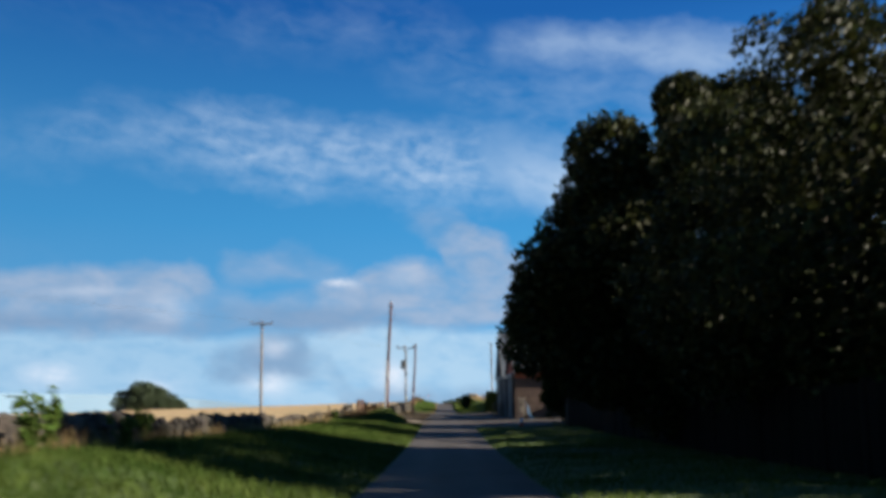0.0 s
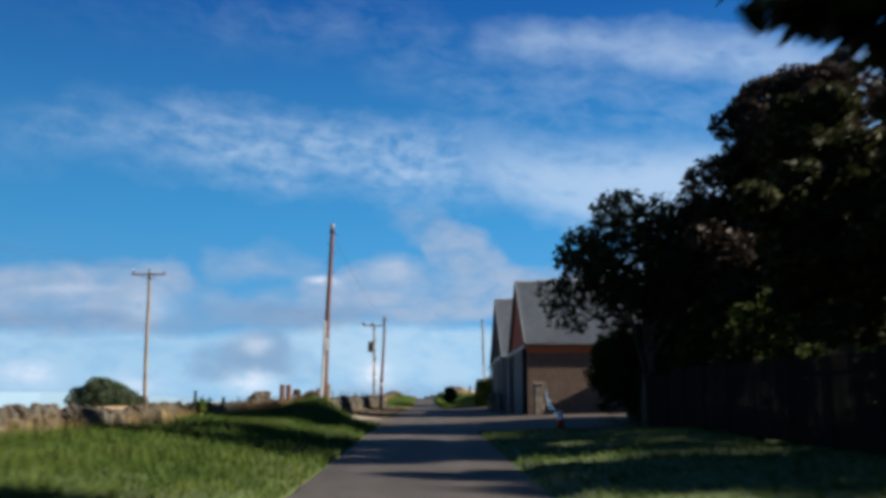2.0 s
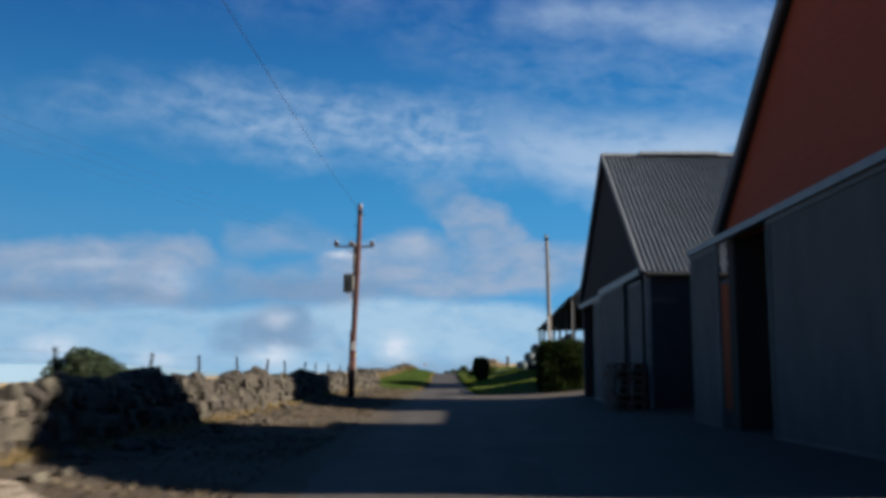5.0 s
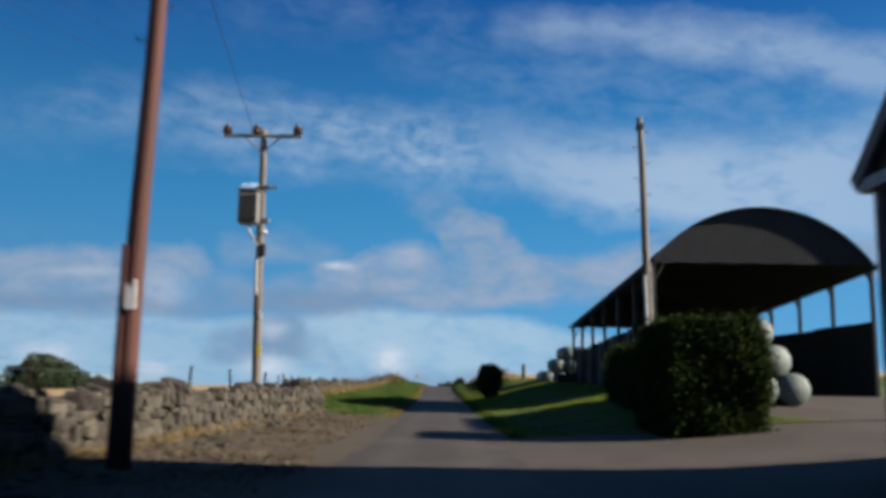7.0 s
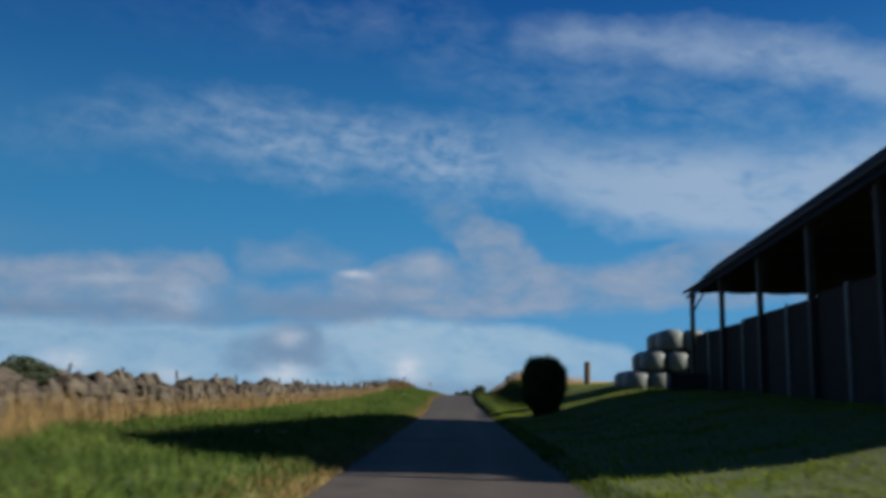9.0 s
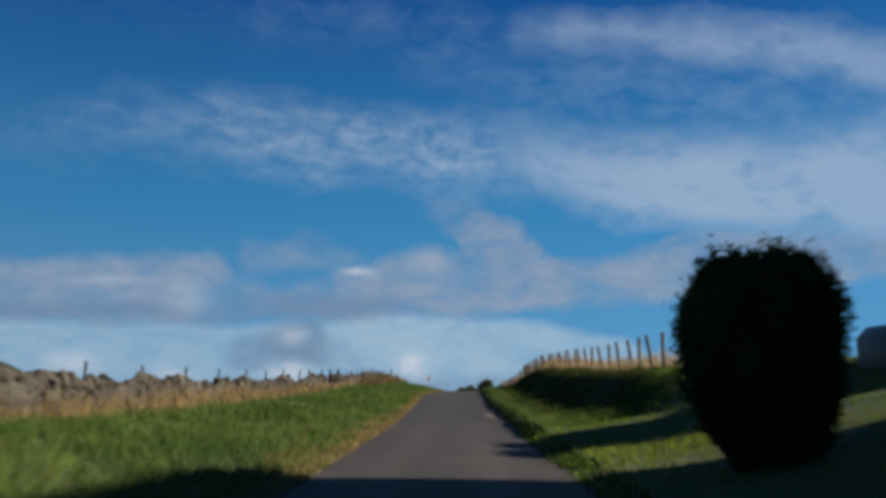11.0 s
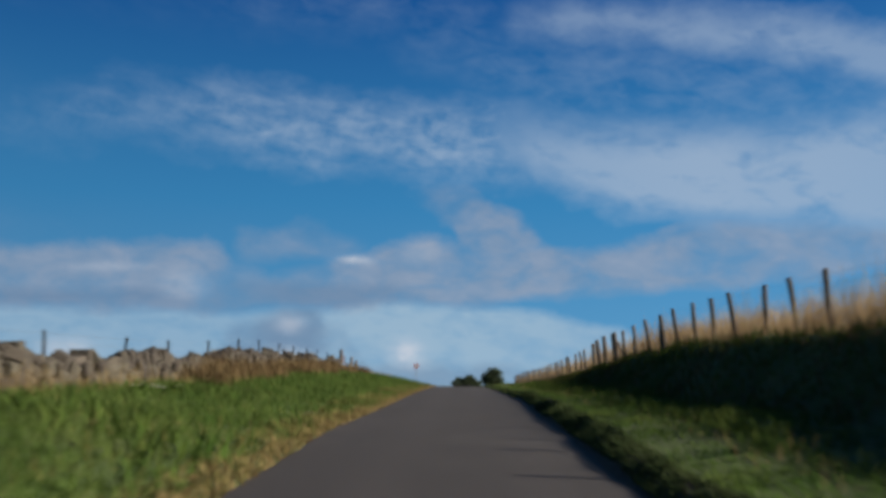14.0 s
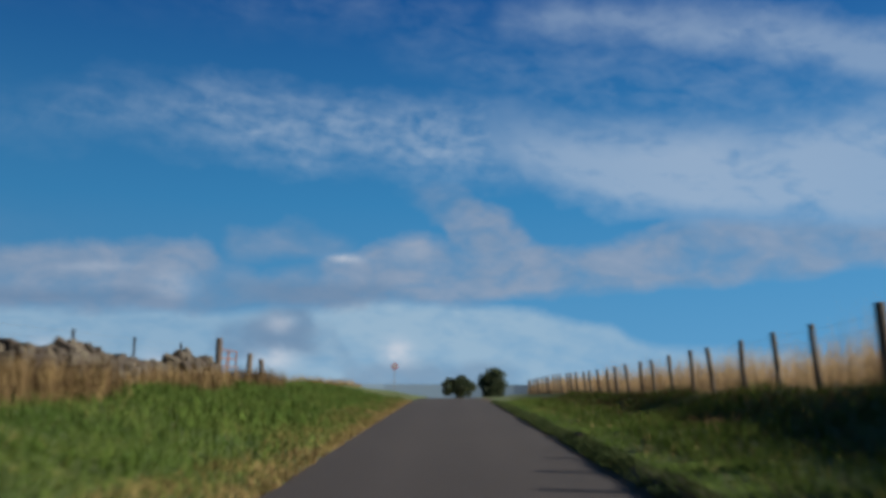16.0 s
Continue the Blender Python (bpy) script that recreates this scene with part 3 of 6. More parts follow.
def yard_edge(y):
    return 1.55 + 0.12 * np.sin(y * 1.3) + 2.2 * ramp(y, 133.6, 135.6) + 0.8 * (1 - ramp(y, 62, 65))


def paved(x, y):
    """True where a made surface covers the ground."""
    r = (x > -road_l(y) + 0.05) & (x < road_r(y) - 0.17)
    a = (x > yard_edge(y)) & (x < np.where(y < 74, 8.0, 40)) & (y > 62.5) & (y < 135.9)
    b = (x < -1.5) & (x > wall_x(y) + 0.4) & (y > layby_start(x)) & (y < 149.5)
    return r | a | b


def grid_mesh(name, xs, ys, zf, mats, pick=None):
    X, Y = np.meshgrid(xs, ys)
    Z = zf(X, Y)
    ny, nx = X.shape
    v = np.stack([X, Y, Z], -1).reshape(-1, 3)
    i = np.arange(ny * nx).reshape(ny, nx)
    f = np.stack([i[:-1, :-1], i[:-1, 1:], i[1:, 1:], i[1:, :-1]], -1).reshape(-1, 4)
    me = bpy.data.meshes.new(name)
    me.from_pydata(v.tolist(), [], f.tolist())
    for m in mats:
        me.materials.append(m)
    if pick is not None:
        c = v[f].mean(1)
        me.polygons.foreach_set("material_index", pick(c[:, 0], c[:, 1]).astype(np.int32))
    me.polygons.foreach_set("use_smooth", [True] * len(me.polygons))
    return me


def warp_noise(x, y, s, seed):
    r = np.random.RandomState(seed)
    k = r.uniform(-1, 1, (5, 2)) * s
    ph = r.uniform(0, 6.3, 5)
    return sum(np.sin(k[i, 0] * x + k[i, 1] * y + ph[i]) for i in range(5)) / 5


xs = np.unique(np.concatenate([np.arange(1.5, 3.0, 0.1), np.arange(-3.0, -1.6, 0.1), -np.geomspace(14, 3500, 40), np.arange(-14, 14.01, 0.4), np.geomspace(14, 3500, 40)]))
ys = np.unique(np.concatenate([[-400, -200, -100], np.arange(-60, 330, 0.8), np.arange(133, 138, 0.2), np.geomspace(330, 3500, 40)]))


def ground_z(x, y):
    z = land(x, y) - 0.07 * paved(x, y)
    off = (x > road_r(y) + 0.45) | (x < -road_l(y) - 0.45)
    return z + off * (0.09 * warp_noise(x, y, 1.3, 3) + 0.06 * warp_noise(x, y, 3.1, 5)) * (~paved(x, y))


def ground_pick(x, y):
    wx = wall_x(y) - 0.6
    stub = (x < wx) | ((x > 7.4) & (y > 204)) | (y > 420)
    soil = (x - 4.9) ** 2 / 2.6 + (y - 137.8) ** 2 / 4 + 0.5 * warp_noise(x, y, 2.5, 9) < 1
    lip = (x > 1.5) & (x < road_r(y) + 0.48 + 0.10 * warp_noise(x, y, 2.0, 21)) & (y > 197)
    return np.where(stub, 1, np.where(soil | lip, 2, 0))


ground = new("ground", grid_mesh("ground", xs, ys, ground_z, [M["turf"], M["stubble"], M["earth"]], ground_pick))
tagged(ground, "grass verges and stubble fields beside a country lane", "ground", kind="structure")

ry = np.arange(-60, 330, 0.4)
road = new("road", grid_mesh("road", np.linspace(-1, 1, 17), ry,
                             lambda x, y: land(0 * x, y) + 0.02 - 0.012 * x ** 2, [M["tarmac"]]))
# its width, and worn, uneven edges
for v in road.data.vertices:
    u = v.co.x
    v.co.x = u * float(road_r(v.co.y) if u > 0 else road_l(v.co.y))
    if abs(u) > 0.95:
        v.co.x += 0.07 * noise.noise((v.co.x, v.co.y * 0.8, 0)) + 0.05 * noise.noise((v.co.x, v.co.y * 2.4, 5))
tagged(road, "narrow single-track tarmac lane with worn edges", "road", kind="structure")


def apron(name, x0, x1, ya, yb, material, label, lift):
    """A made surface between two lines across the lane's side."""
    yy = np.arange(ya, yb + 0.01, 0.6)
    u = np.linspace(0, 1, 24)
    U, Y = np.meshgrid(u, yy)
    a, b = x0(Y), x1(Y)
    X = a + (b - a) * U
    Z = land(X, Y) + lift
    i = np.arange(X.size).reshape(X.shape)
    f = np.stack([i[:-1, :-1], i[:-1, 1:], i[1:, 1:], i[1:, :-1]], -1).reshape(-1, 4)
    me = bpy.data.meshes.new(name)
    me.from_pydata(np.stack([X, Y, Z], -1).reshape(-1, 3).tolist(), [], f.tolist())
    me.materials.append(material)
    return tagged(new(name, me), label, "paving", kind="structure")


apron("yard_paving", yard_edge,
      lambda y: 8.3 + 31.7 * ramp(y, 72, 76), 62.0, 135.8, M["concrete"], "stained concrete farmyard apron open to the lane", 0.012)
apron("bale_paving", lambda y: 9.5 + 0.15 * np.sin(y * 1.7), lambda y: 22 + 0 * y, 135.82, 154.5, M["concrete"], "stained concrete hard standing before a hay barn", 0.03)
apron("layby_paving", lambda y: np.maximum(wall_x(y) + 0.1, np.where(y < 88, -5.5 - (y - 82.9) / 2.95 + 0.15 * np.sin(y * 2.1), -20)), lambda y: -1.6 - 0.12 * np.sin(y * 1.1) - 0.1 * np.sin(y * 2.7 + 1), 71.6, 150.5, M["gravel"],
      "earth and gravel lay-by along a dry stone wall", 0.012)

# Pale ground whose outline follows the sunlit piece between the sheds' shadows.
apron("gateway_paving", lambda y: np.interp(y, [82.3, 85, 87, 90], [-3.5, -4.7, -5.3, -5.45]), lambda y: np.interp(y, [82.3, 85, 87, 90], [-2.4, -2.6, -3.3, -4.7]) + 0.2 * np.sin(y * 2.3), 82.3, 90.0, M["pale_ground"],
      "pale gravel in the outline of a sunlit patch before a field gateway", 0.022)

# the sea and the far shore
def backdrop():
    bm = bmesh.new()
    n = 40
    R = 3300
    ring = []
    for k in range(n + 1):
        a = radians(-75 + 150 * k / n)
        hgt = 33 - 45 * float(smooth01((math.degrees(a) + 20) / 12))
        ring.append([bm.verts.new((R * math.sin(a), R * math.cos(a), z)) for z in (-220, hgt)])
    for (a, b), (c, d) in zip(ring, ring[1:]):
        bm.faces.new((a, b, d, c))
    ob = part("backdrop", bm, M["sea"])
    tagged(ob, "hazy blue sea along the far horizon", "backdrop", kind="structure")


backdrop()

# ---- farm buildings ----


def corrugated(p00, p10, p01, normal, wave=0.18, depth=0.045, step=8):
    """A corrugated sheet: ridges run from p00 to p01, waves along p00 to p10."""
    a, b, c, n = Vector(p00), Vector(p10), Vector(p01), Vector(normal).normalized()
    length = (b - a).length
    k = max(2, int(length / wave * step))
    rows = 3
    verts, faces = [], []
    for j in range(rows):
        base = a + (c - a) * (j / (rows - 1))
        for i in range(k + 1):
            s = i / k
            verts.append(base + (b - a) * s + n * depth * math.sin(2 * math.pi * s * length / wave))
    w = k + 1
    for j in range(rows - 1):
        for i in range(k):
            faces.append((j * w + i, j * w + i + 1, (j + 1) * w + i + 1, (j + 1) * w + i))
    me = bpy.data.meshes.new("sheet")
    me.from_pydata([tuple(v) for v in verts], [], faces)
    me.polygons.foreach_set("use_smooth", [True] * len(faces))
    return me


def prism(bm, poly, axis_a, axis_b, normal, thick):
    """Extrudes a 2D outline (a, b) by thick along normal; origin at zero."""
    A, B, N = Vector(axis_a), Vector(axis_b), Vector(normal)
    lo = [bm.verts.new(A * p + B * q) for p, q in poly]
    hi = [bm.verts.new(A * p + B * q + N * thick) for p, q in poly]
    bm.faces.new(lo[::-1])
    bm.faces.new(hi)
    m = len(poly)
    for i in range(m):
        bm.faces.new((lo[i], lo[(i + 1) % m], hi[(i + 1) % m], hi[i]))
    bmesh.ops.recalc_face_normals(bm, faces=bm.faces)
    return bm


def shed_roof(parent, x0, x1, y0, ym, y1, ze, zr_, over=0.25, caps=True, trim="ridge"):
    """Two corrugated slopes with the ridge across the lane, verge boards, ridge caps and gutters."""
    for ya, sgn in ((y0, -1), (y1, 1)):
        sl = (zr_ - ze) / abs(ym - ya)
        yo = ya + sgn * over
        zo = ze - sl * over
        n = Vector((0, sgn * sl, 1))
        me = corrugated((x0 - 0.18, yo, zo + 0.06), (x1, yo, zo + 0.06), (x0 - 0.18, ym, zr_ + 0.06), n)
        part("roof_slope", me, M["roof"], parent)
        # verge board along the gable edge
        bm = bmesh.new()
        L = math.hypot(ym - yo, zr_ - zo)
        d = Vector((0, (ym - yo) / L, (zr_ - zo) / L))
        up = Vector((0, -d.z * (1 if d.y > 0 else -1), abs(d.y)))
        a = Vector((x0 - 0.22, yo, zo + 0.02))
        vs = []
        for xx in (0, 0.06):
            for p, q in ((0, -0.10), (L, -0.10), (L, 0.16), (0, 0.16)):
                vs.append(bm.verts.new(a + Vector((xx, 0, 0)) + d * p + up * q))
        for f in ((0, 1, 2, 3), (7, 6, 5, 4), (0, 4, 5, 1), (1, 5, 6, 2), (2, 6, 7, 3), (3, 7, 4, 0)):
            bm.faces.new([vs[i] for i in f])
        bmesh.ops.recalc_face_normals(bm, faces=bm.faces)
        part("verge_board", bm, M[trim], parent)
        part("gutter", tubem([(x0 - 0.1, yo + sgn * 0.05, zo - 0.02), (x1, yo + sgn * 0.05, zo - 0.02)], 0.065, 8), M["black"], parent)
    if caps:
        xx = x0 - 0.2
        i = 0
        while xx < x1:
            ln = 1.7
            bm = bmesh.new()
            lift = (0.0, 0.08, 0.09, 0.03, 0.0, 0.07)[i % 6]
            for sgn in (-1, 1):
                a = [bm.verts.new((xx, ym, zr_ + 0.17 + lift)), bm.verts.new((xx + ln, ym, zr_ + 0.17 + lift)),
                     bm.verts.new((xx + ln, ym + sgn * 0.26, zr_ - 0.02 + lift)), bm.verts.new((xx, ym + sgn * 0.26, zr_ - 0.02 + lift))]
                bm.faces.new(a if sgn > 0 else a[::-1])
            part("ridge_cap", bm, M["ridge"], parent)
            xx += ln - 0.06
            i += 1


def sheet_door(parent, x, y0, y1, z0, z1, label):
    """A sliding door of ribbed sheet on a frame, facing the lane."""
    d = part("sliding_door", corrugated((x, y0, z0), (x, y1, z0), (x, y0, z1), (-1, 0, 0), 0.24, 0.034), M["door"], parent, label)
    for yy in (y0, y1):
        part("door_stile", boxm(x - 0.045, x + 0.03, yy - 0.04, yy + 0.04, z0 - 0.02, z1 + 0.02), M["door"], d)
    for zz in (z0, z1):
        part("door_rail", boxm(x - 0.042, x + 0.028, y0 + 0.042, y1 - 0.042, zz - 0.05, zz + 0.05), M["door"], d)
    return d


B1 = dict(x0=6.65, x1=30.0, y0=88.65, ym=94.2, y1=100.0, ze=4.62, zr=9.15)


def brick_shed():
    g = zat(7, 94) - 0.05
    b = B1
    t = thing("brick_shed", (0, 0, 0), "red brick and rubble stone farm shed with corrugated roof", "barn")
    x0, x1, y0, ym, y1, ze, zr_ = (b[k] for k in ("x0", "x1", "y0", "ym", "y1", "ze", "zr"))
    # side wall of rubble below a band of brick
    zb = ze - 0.75
    part("rubble_wall", boxm(x0, 15.4, y0 + 0.04, y0 + 0.55, g - 0.3, zb), M["mortar"], t, "rubble stone wall in lime mortar")
    part("brick_band", boxm(x0, x1, y0 + 0.02, y0 + 0.5, zb, ze), M["bricks"], t, "band of red brick under the eaves")
    # Inside walls are dark sheet: the doorway's shade is put into their colour.
    part("rear_wall", boxm(x0 + 0.4, x1, y1 - 0.5, y1, g - 0.3, ze), M["side"], t)
    part("end_wall", boxm(x1 - 0.4, x1, y0 + 0.6, y1 - 0.6, g - 0.3, ze), M["side"], t)
    part("rubble_wall", boxm(18.6, x1, y0 + 0.06, y0 + 0.5, g - 0.3, zb), M["mortar"], t)
    bm = prism(bmesh.new(), [(y0, ze), (y1, ze), (ym, zr_ - 0.05)], (0, 1, 0), (0, 0, 1), (1, 0, 0), 0.3)
    for v in bm.verts:
        v.co.x += x1 - 0.35
    part("gable_wall", bm, M["bricks"], t)
    # lean-to with a large pale door, standing out from the side wall
    ax, ay = 15.0, 86.9
    part("lean_to_wall", boxm(ax, ax + 0.2, ay + 0.05, y0 + 0.03, g - 0.3, 3.72), M["door"], t, "grey sheeted side of the lean-to")
    part("lean_to_wall", boxm(19.6, 19.8, ay + 0.05, y0 + 0.03, g - 0.3, 3.72), M["bricks"], t)
    part("lean_to_roof", boxm(ax - 0.1, 19.9, ay - 0.1, y0 + 0.3, 3.725, 3.83), M["roof"], t)
    d = part("side_door", corrugated((ax + 0.21, ay + 0.03, g), (19.59, ay + 0.03, g), (ax + 0.21, ay + 0.03, 3.70), (0, -1, 0), 0.2, 0.015), M["pale"], t, "large pale grey sheet door")
    part("door_rail", boxm(ax + 0.22, 19.58, ay - 0.04, ay + 0.004, g + 1.75, g + 1.85), M["steel"], d)
    # brick gable to the lane over a wide opening
    op0, op1, oz = y0 + 0.30, y1 - 0.5, ze - 0.35
    bm = bmesh.new()
    prism(bm, [(y0, oz), (y1, oz), (y1, ze), (ym, zr_ - 0.05), (y0, ze)], (0, 1, 0), (0, 0, 1), (1, 0, 0), 0.32)
    for v in bm.verts:
        v.co.x += x0
    part("gable_wall", bm, M["bricks"], t, "red brick gable")
    part("corner_pier", boxm(x0 + 0.002, x0 + 0.4, y0 + 0.042, op0, g - 0.3, oz - 0.002), M["mortar"], t)
    # This pier is coloured with the shade of the opening beside it.
    part("corner_pier", boxm(x0 + 0.002, x0 + 0.4, op1, y1, g - 0.3, oz - 0.002), M["side"], t)
    part("door_track", boxm(x0 - 0.22, x0 - 0.02, y0 + 0.05, y1 + 2.7, oz - 0.02, oz + 0.13), M["steel"], t, "grey painted sliding door track")
    sheet_door(t, x0 - 0.1, y0 + 2.3, y0 + 8.3, g + 0.03, oz - 0.08, "grey ribbed steel sliding door")
    sheet_door(t, x0 - 0.1, y1 + 0.35, y1 + 2.6, g + 0.03, oz - 0.08, "grey ribbed steel sliding door pushed past the corner")
    part("floor_slab", boxm(x0 + 0.1, x1 - 0.5, y0 + 0.6, y1 - 0.6, g - 0.4, g + 0.02), M["concrete"], t)
    shed_roof(t, x0, x1, y0, ym, y1, ze, zr_)
    return t


brick_shed_thing = brick_shed()

B2 = dict(x0=6.9, x1=34.0, y0=109.6, ym=116.8, y1=124.0, ze=4.75, zr=10.4)


def steel_shed():
    b = B2
    x0, x1, y0, ym, y1, ze, zr_ = (b[k] for k in ("x0", "x1", "y0", "ym", "y1", "ze", "zr"))
    g = zat(7.5, 120) - 0.05
    t = thing("steel_shed", (0, 0, 0), "tall dark steel-sheeted farm shed with grey sliding doors", "barn")
    oz = ze - 0.30
    bm = bmesh.new()
    prism(bm, [(y0, oz + 0.2), (y1, oz + 0.2), (y1, ze), (ym, zr_ - 0.05), (y0, ze)], (0, 1, 0), (0, 0, 1), (1, 0, 0), 0.10)
    for v in bm.verts:
        v.co.x += x0 + 0.04
    part("gable_frame", bm, M["sheet"], t)
    # ribbed sheeting over the gable
    verts, faces = [], []
    n = int((y1 - y0) / 0.05)
    for i in range(n + 1):
        yy = y0 + (y1 - y0) * i / n
        top = ze + (zr_ - ze) * (1 - abs(yy - ym) / (ym - y0 if yy < ym else y1 - ym))
        xx = x0 - 0.012 + 0.016 * math.sin(2 * math.pi * yy / 0.2)
        verts += [(xx, yy, oz + 0.12), (xx, yy, max(top, oz + 0.15))]
        if i:
            faces.append((2 * i - 2, 2 * i, 2 * i + 1, 2 * i - 1))
    me = bpy.data.meshes.new("gable_sheeting")
    me.from_pydata(verts, [], faces)
    part("gable_sheeting", me, M["sheet"], t, "dark ribbed steel sheeting")
    part("near_wall", boxm(x0 + 0.15, x1, y0, y0 + 0.3, g - 0.3, ze), M["sheet"], t)
    # Dark sheet here carries the unlit look of the open doorway.
    part("far_wall", boxm(x0 + 0.05, x1, y1 - 0.35, y1, g - 0.3, ze), M["side"], t)
    # Stands for a low brick wall; its shade is in the sleeper colour.
    part("inner_wall", boxm(x0 + 0.8, x0 + 1.1, y1 - 5.0, y1 - 0.36, g - 0.3, g + 2.3), M["sleeper"], t, "low brick wall inside the doorway, shade in its colour")
    part("end_wall", boxm(x1 - 0.3, x1, y0 + 0.3, y1 - 0.36, g - 0.3, ze), M["sheet"], t)
    bm = prism(bmesh.new(), [(y0, ze), (y1, ze), (ym, zr_ - 0.05)], (0, 1, 0), (0, 0, 1), (1, 0, 0), 0.2)
    for v in bm.verts:
        v.co.x += x1 - 0.25
    part("gable_sheeting", bm, M["sheet"], t)
    part("corner_post", boxm(x0 - 0.02, x0 + 0.2, y1 - 0.36, y1 - 0.004, g - 0.3, oz + 0.1), M["sheet"], t)
    part("corner_post", boxm(x0 - 0.02, x0 + 0.13, y0 + 0.004, y0 + 0.3, g - 0.3, oz + 0.1), M["steel"], t)
    part("door_track", boxm(x0 - 0.26, x0 - 0.04, y0 + 0.1, y1 - 6.2, oz + 0.10, oz + 0.34), M["steel"], t, "grey sliding door track")
    part("door_track", boxm(x0 - 0.20, x0 - 0.03, y1 - 6.15, y1 - 0.05, oz - 0.02, oz + 0.18), M["steel"], t)
    sheet_door(t, x0 - 0.10, y1 - 6.5, y1 - 4.0, g + 0.05, oz - 0.08, "grey ribbed steel sliding door")
    sheet_door(t, x0 - 0.20, y1 - 11.4, y1 - 6.6, g + 0.02, oz + 0.08, "grey ribbed steel sliding door")
    sheet_door(t, x0 - 0.10, y0 + 0.4, y0 + 2.6, g + 0.05, oz - 0.08, "grey ribbed steel sliding door")
    part("floor_slab", boxm(x0 + 0.1, x1 - 0.4, y0 + 0.35, y1 - 0.4, g - 0.4, g + 0.02), M["concrete"], t)
    shed_roof(t, x0, x1, y0, ym, y1, ze, zr_)
    return t


steel_shed()


def connecting_wall():
    """Low brick and stone link between the two sheds."""
    g = zat(8, 106)
    t = thing("link_wall", (0, 0, 0), "dark brick wall linking two farm sheds", "wall", kind="structure")
    part("brickwork", boxm(9.0, 9.35, B1["y1"] + 0.01, B2["y0"] - 0.01, g - 0.3, g + 4.0), M["bricks"], t)
    part("coping", boxm(8.94, 9.41, B1["y1"] + 0.01, B2["y0"] - 0.01, g + 4.0, g + 4.12), M["ridge"], t)


connecting_wall()


# ---- open-sided round-roofed barn ----
D = dict(x0=10.85, x1=21.9, y0=155.66, y1=183.87, e0=7.86, e1=6.42, rise=2.8, bays=6)


def round_barn():
    d = D
    t = thing("round_roofed_barn", (0, 0, 0), "open-sided hay barn with a dark curved corrugated roof on steel columns", "barn")
    x0, x1, y0, y1, n = d["x0"], d["x1"], d["y0"], d["y1"], d["bays"]
    w = x1 - x0
    xm = (x0 + x1) / 2
    R = ((w / 2) ** 2 + d["rise"] ** 2) / (2 * d["rise"])
    amax = math.asin((w / 2 + 0.25) / R)

    def eave(y):
        return d["e0"] + (d["e1"] - d["e0"]) * (y - y0) / (y1 - y0)

    # curved roof with ridges over the curve
    k = int((y1 - y0 + 0.6) / 0.15 * 3)
    m = 18
    verts, faces = [], []
    for i in range(k + 1):
        y = y0 - 0.3 + (y1 - y0 + 0.6) * i / k
        rr = R + 0.022 * math.sin(2 * math.pi * (y - y0) / 0.15)
        for j in range(m + 1):
            a = -amax + 2 * amax * j / m
            verts.append((xm + rr * math.sin(a), y, eave(y) + d["rise"] - R + rr * math.cos(a)))
    for i in range(k):
        for j in range(m):
            q = i * (m + 1) + j
            faces.append((q, q + 1, q + m + 2, q + m + 1))
    me = bpy.data.meshes.new("curved_roof")
    me.from_pydata(verts, [], faces)
    part("curved_roof", me, M["sheet"], t, "dark curved corrugated steel roof")
    # sheeted end of the curve above the eaves
    for yy, nm in ((y0 - 0.05, "end_sheeting"), (y1 + 0.05, "end_sheeting")):
        verts, faces = [], []
        c = int(w / 0.04)
        for i in range(c + 1):
            x = x0 + w * i / c
            top = eave(yy) + d["rise"] - R + math.sqrt(R * R - (x - xm) ** 2) - 0.03
            yo = yy + 0.018 * math.sin(2 * math.pi * x / 0.16)
            low = eave(yy) - 0.10 + 0.04 * (int((x - x0) / 0.9) % 2)
            verts += [(x, yo, min(low, top - 0.02)), (x, yo, top)]
            if i:
                faces.append((2 * i - 2, 2 * i, 2 * i + 1, 2 * i - 1))
        me = bpy.data.meshes.new(nm)
        me.from_pydata(verts, [], faces)
        part(nm, me, M["sheet"], t, "ribbed dark sheeting under the curve")
    for i in range(n + 1):
        y = y0 + (y1 - y0) * i / n
        for x, sg in ((x0, 1), (x1, -1)):
            g = zat(x, y) - 0.2
            e = eave(y)
            bm = boxm(x - 0.09, x + 0.09, y - 0.09, y + 0.09, g, e + 0.05)
            part("column", bm, M["black"], t)
            part("column_brace", tubem([(x + sg * 0.05, y, e - 0.95), (x + sg * 0.75, y, e + 0.28)], 0.045, 6), M["black"], t)
            part("column_brace", tubem([(x, y + (0.1 if i < n else -0.1), e - 0.8), (x, y + (0.8 if i < n else -0.8), e - 0.08)], 0.035, 6), M["black"], t)
        if 0 < i < n:
            part("tie_rod", tubem([(x0, y, eave(y)), (x1, y, eave(y))], 0.03, 6), M["black"], t)
    for x in (x0, x1):
        part("eaves_beam", tubem([(x, y0, eave(y0) + 0.02), (x, y1, eave(y1) + 0.02)], 0.10, 6), M["sheet"], t)
        part("gutter", tubem([(x + (-0.3 if x == x0 else 0.3), y0 - 0.25, eave(y0) - 0.08), (x + (-0.3 if x == x0 else 0.3), y1 + 0.25, eave(y1) - 0.08)], 0.07, 8), M["black"], t)
    part("downpipe", tubem([(x0 - 0.3, y0 - 0.1, eave(y0) - 0.12), (x0 - 0.12, y0 - 0.12, eave(y0) - 0.55), (x0 - 0.12, y0 - 0.12, zat(x0, y0))], 0.04, 8), M["steel"], t, "galvanised downpipe")
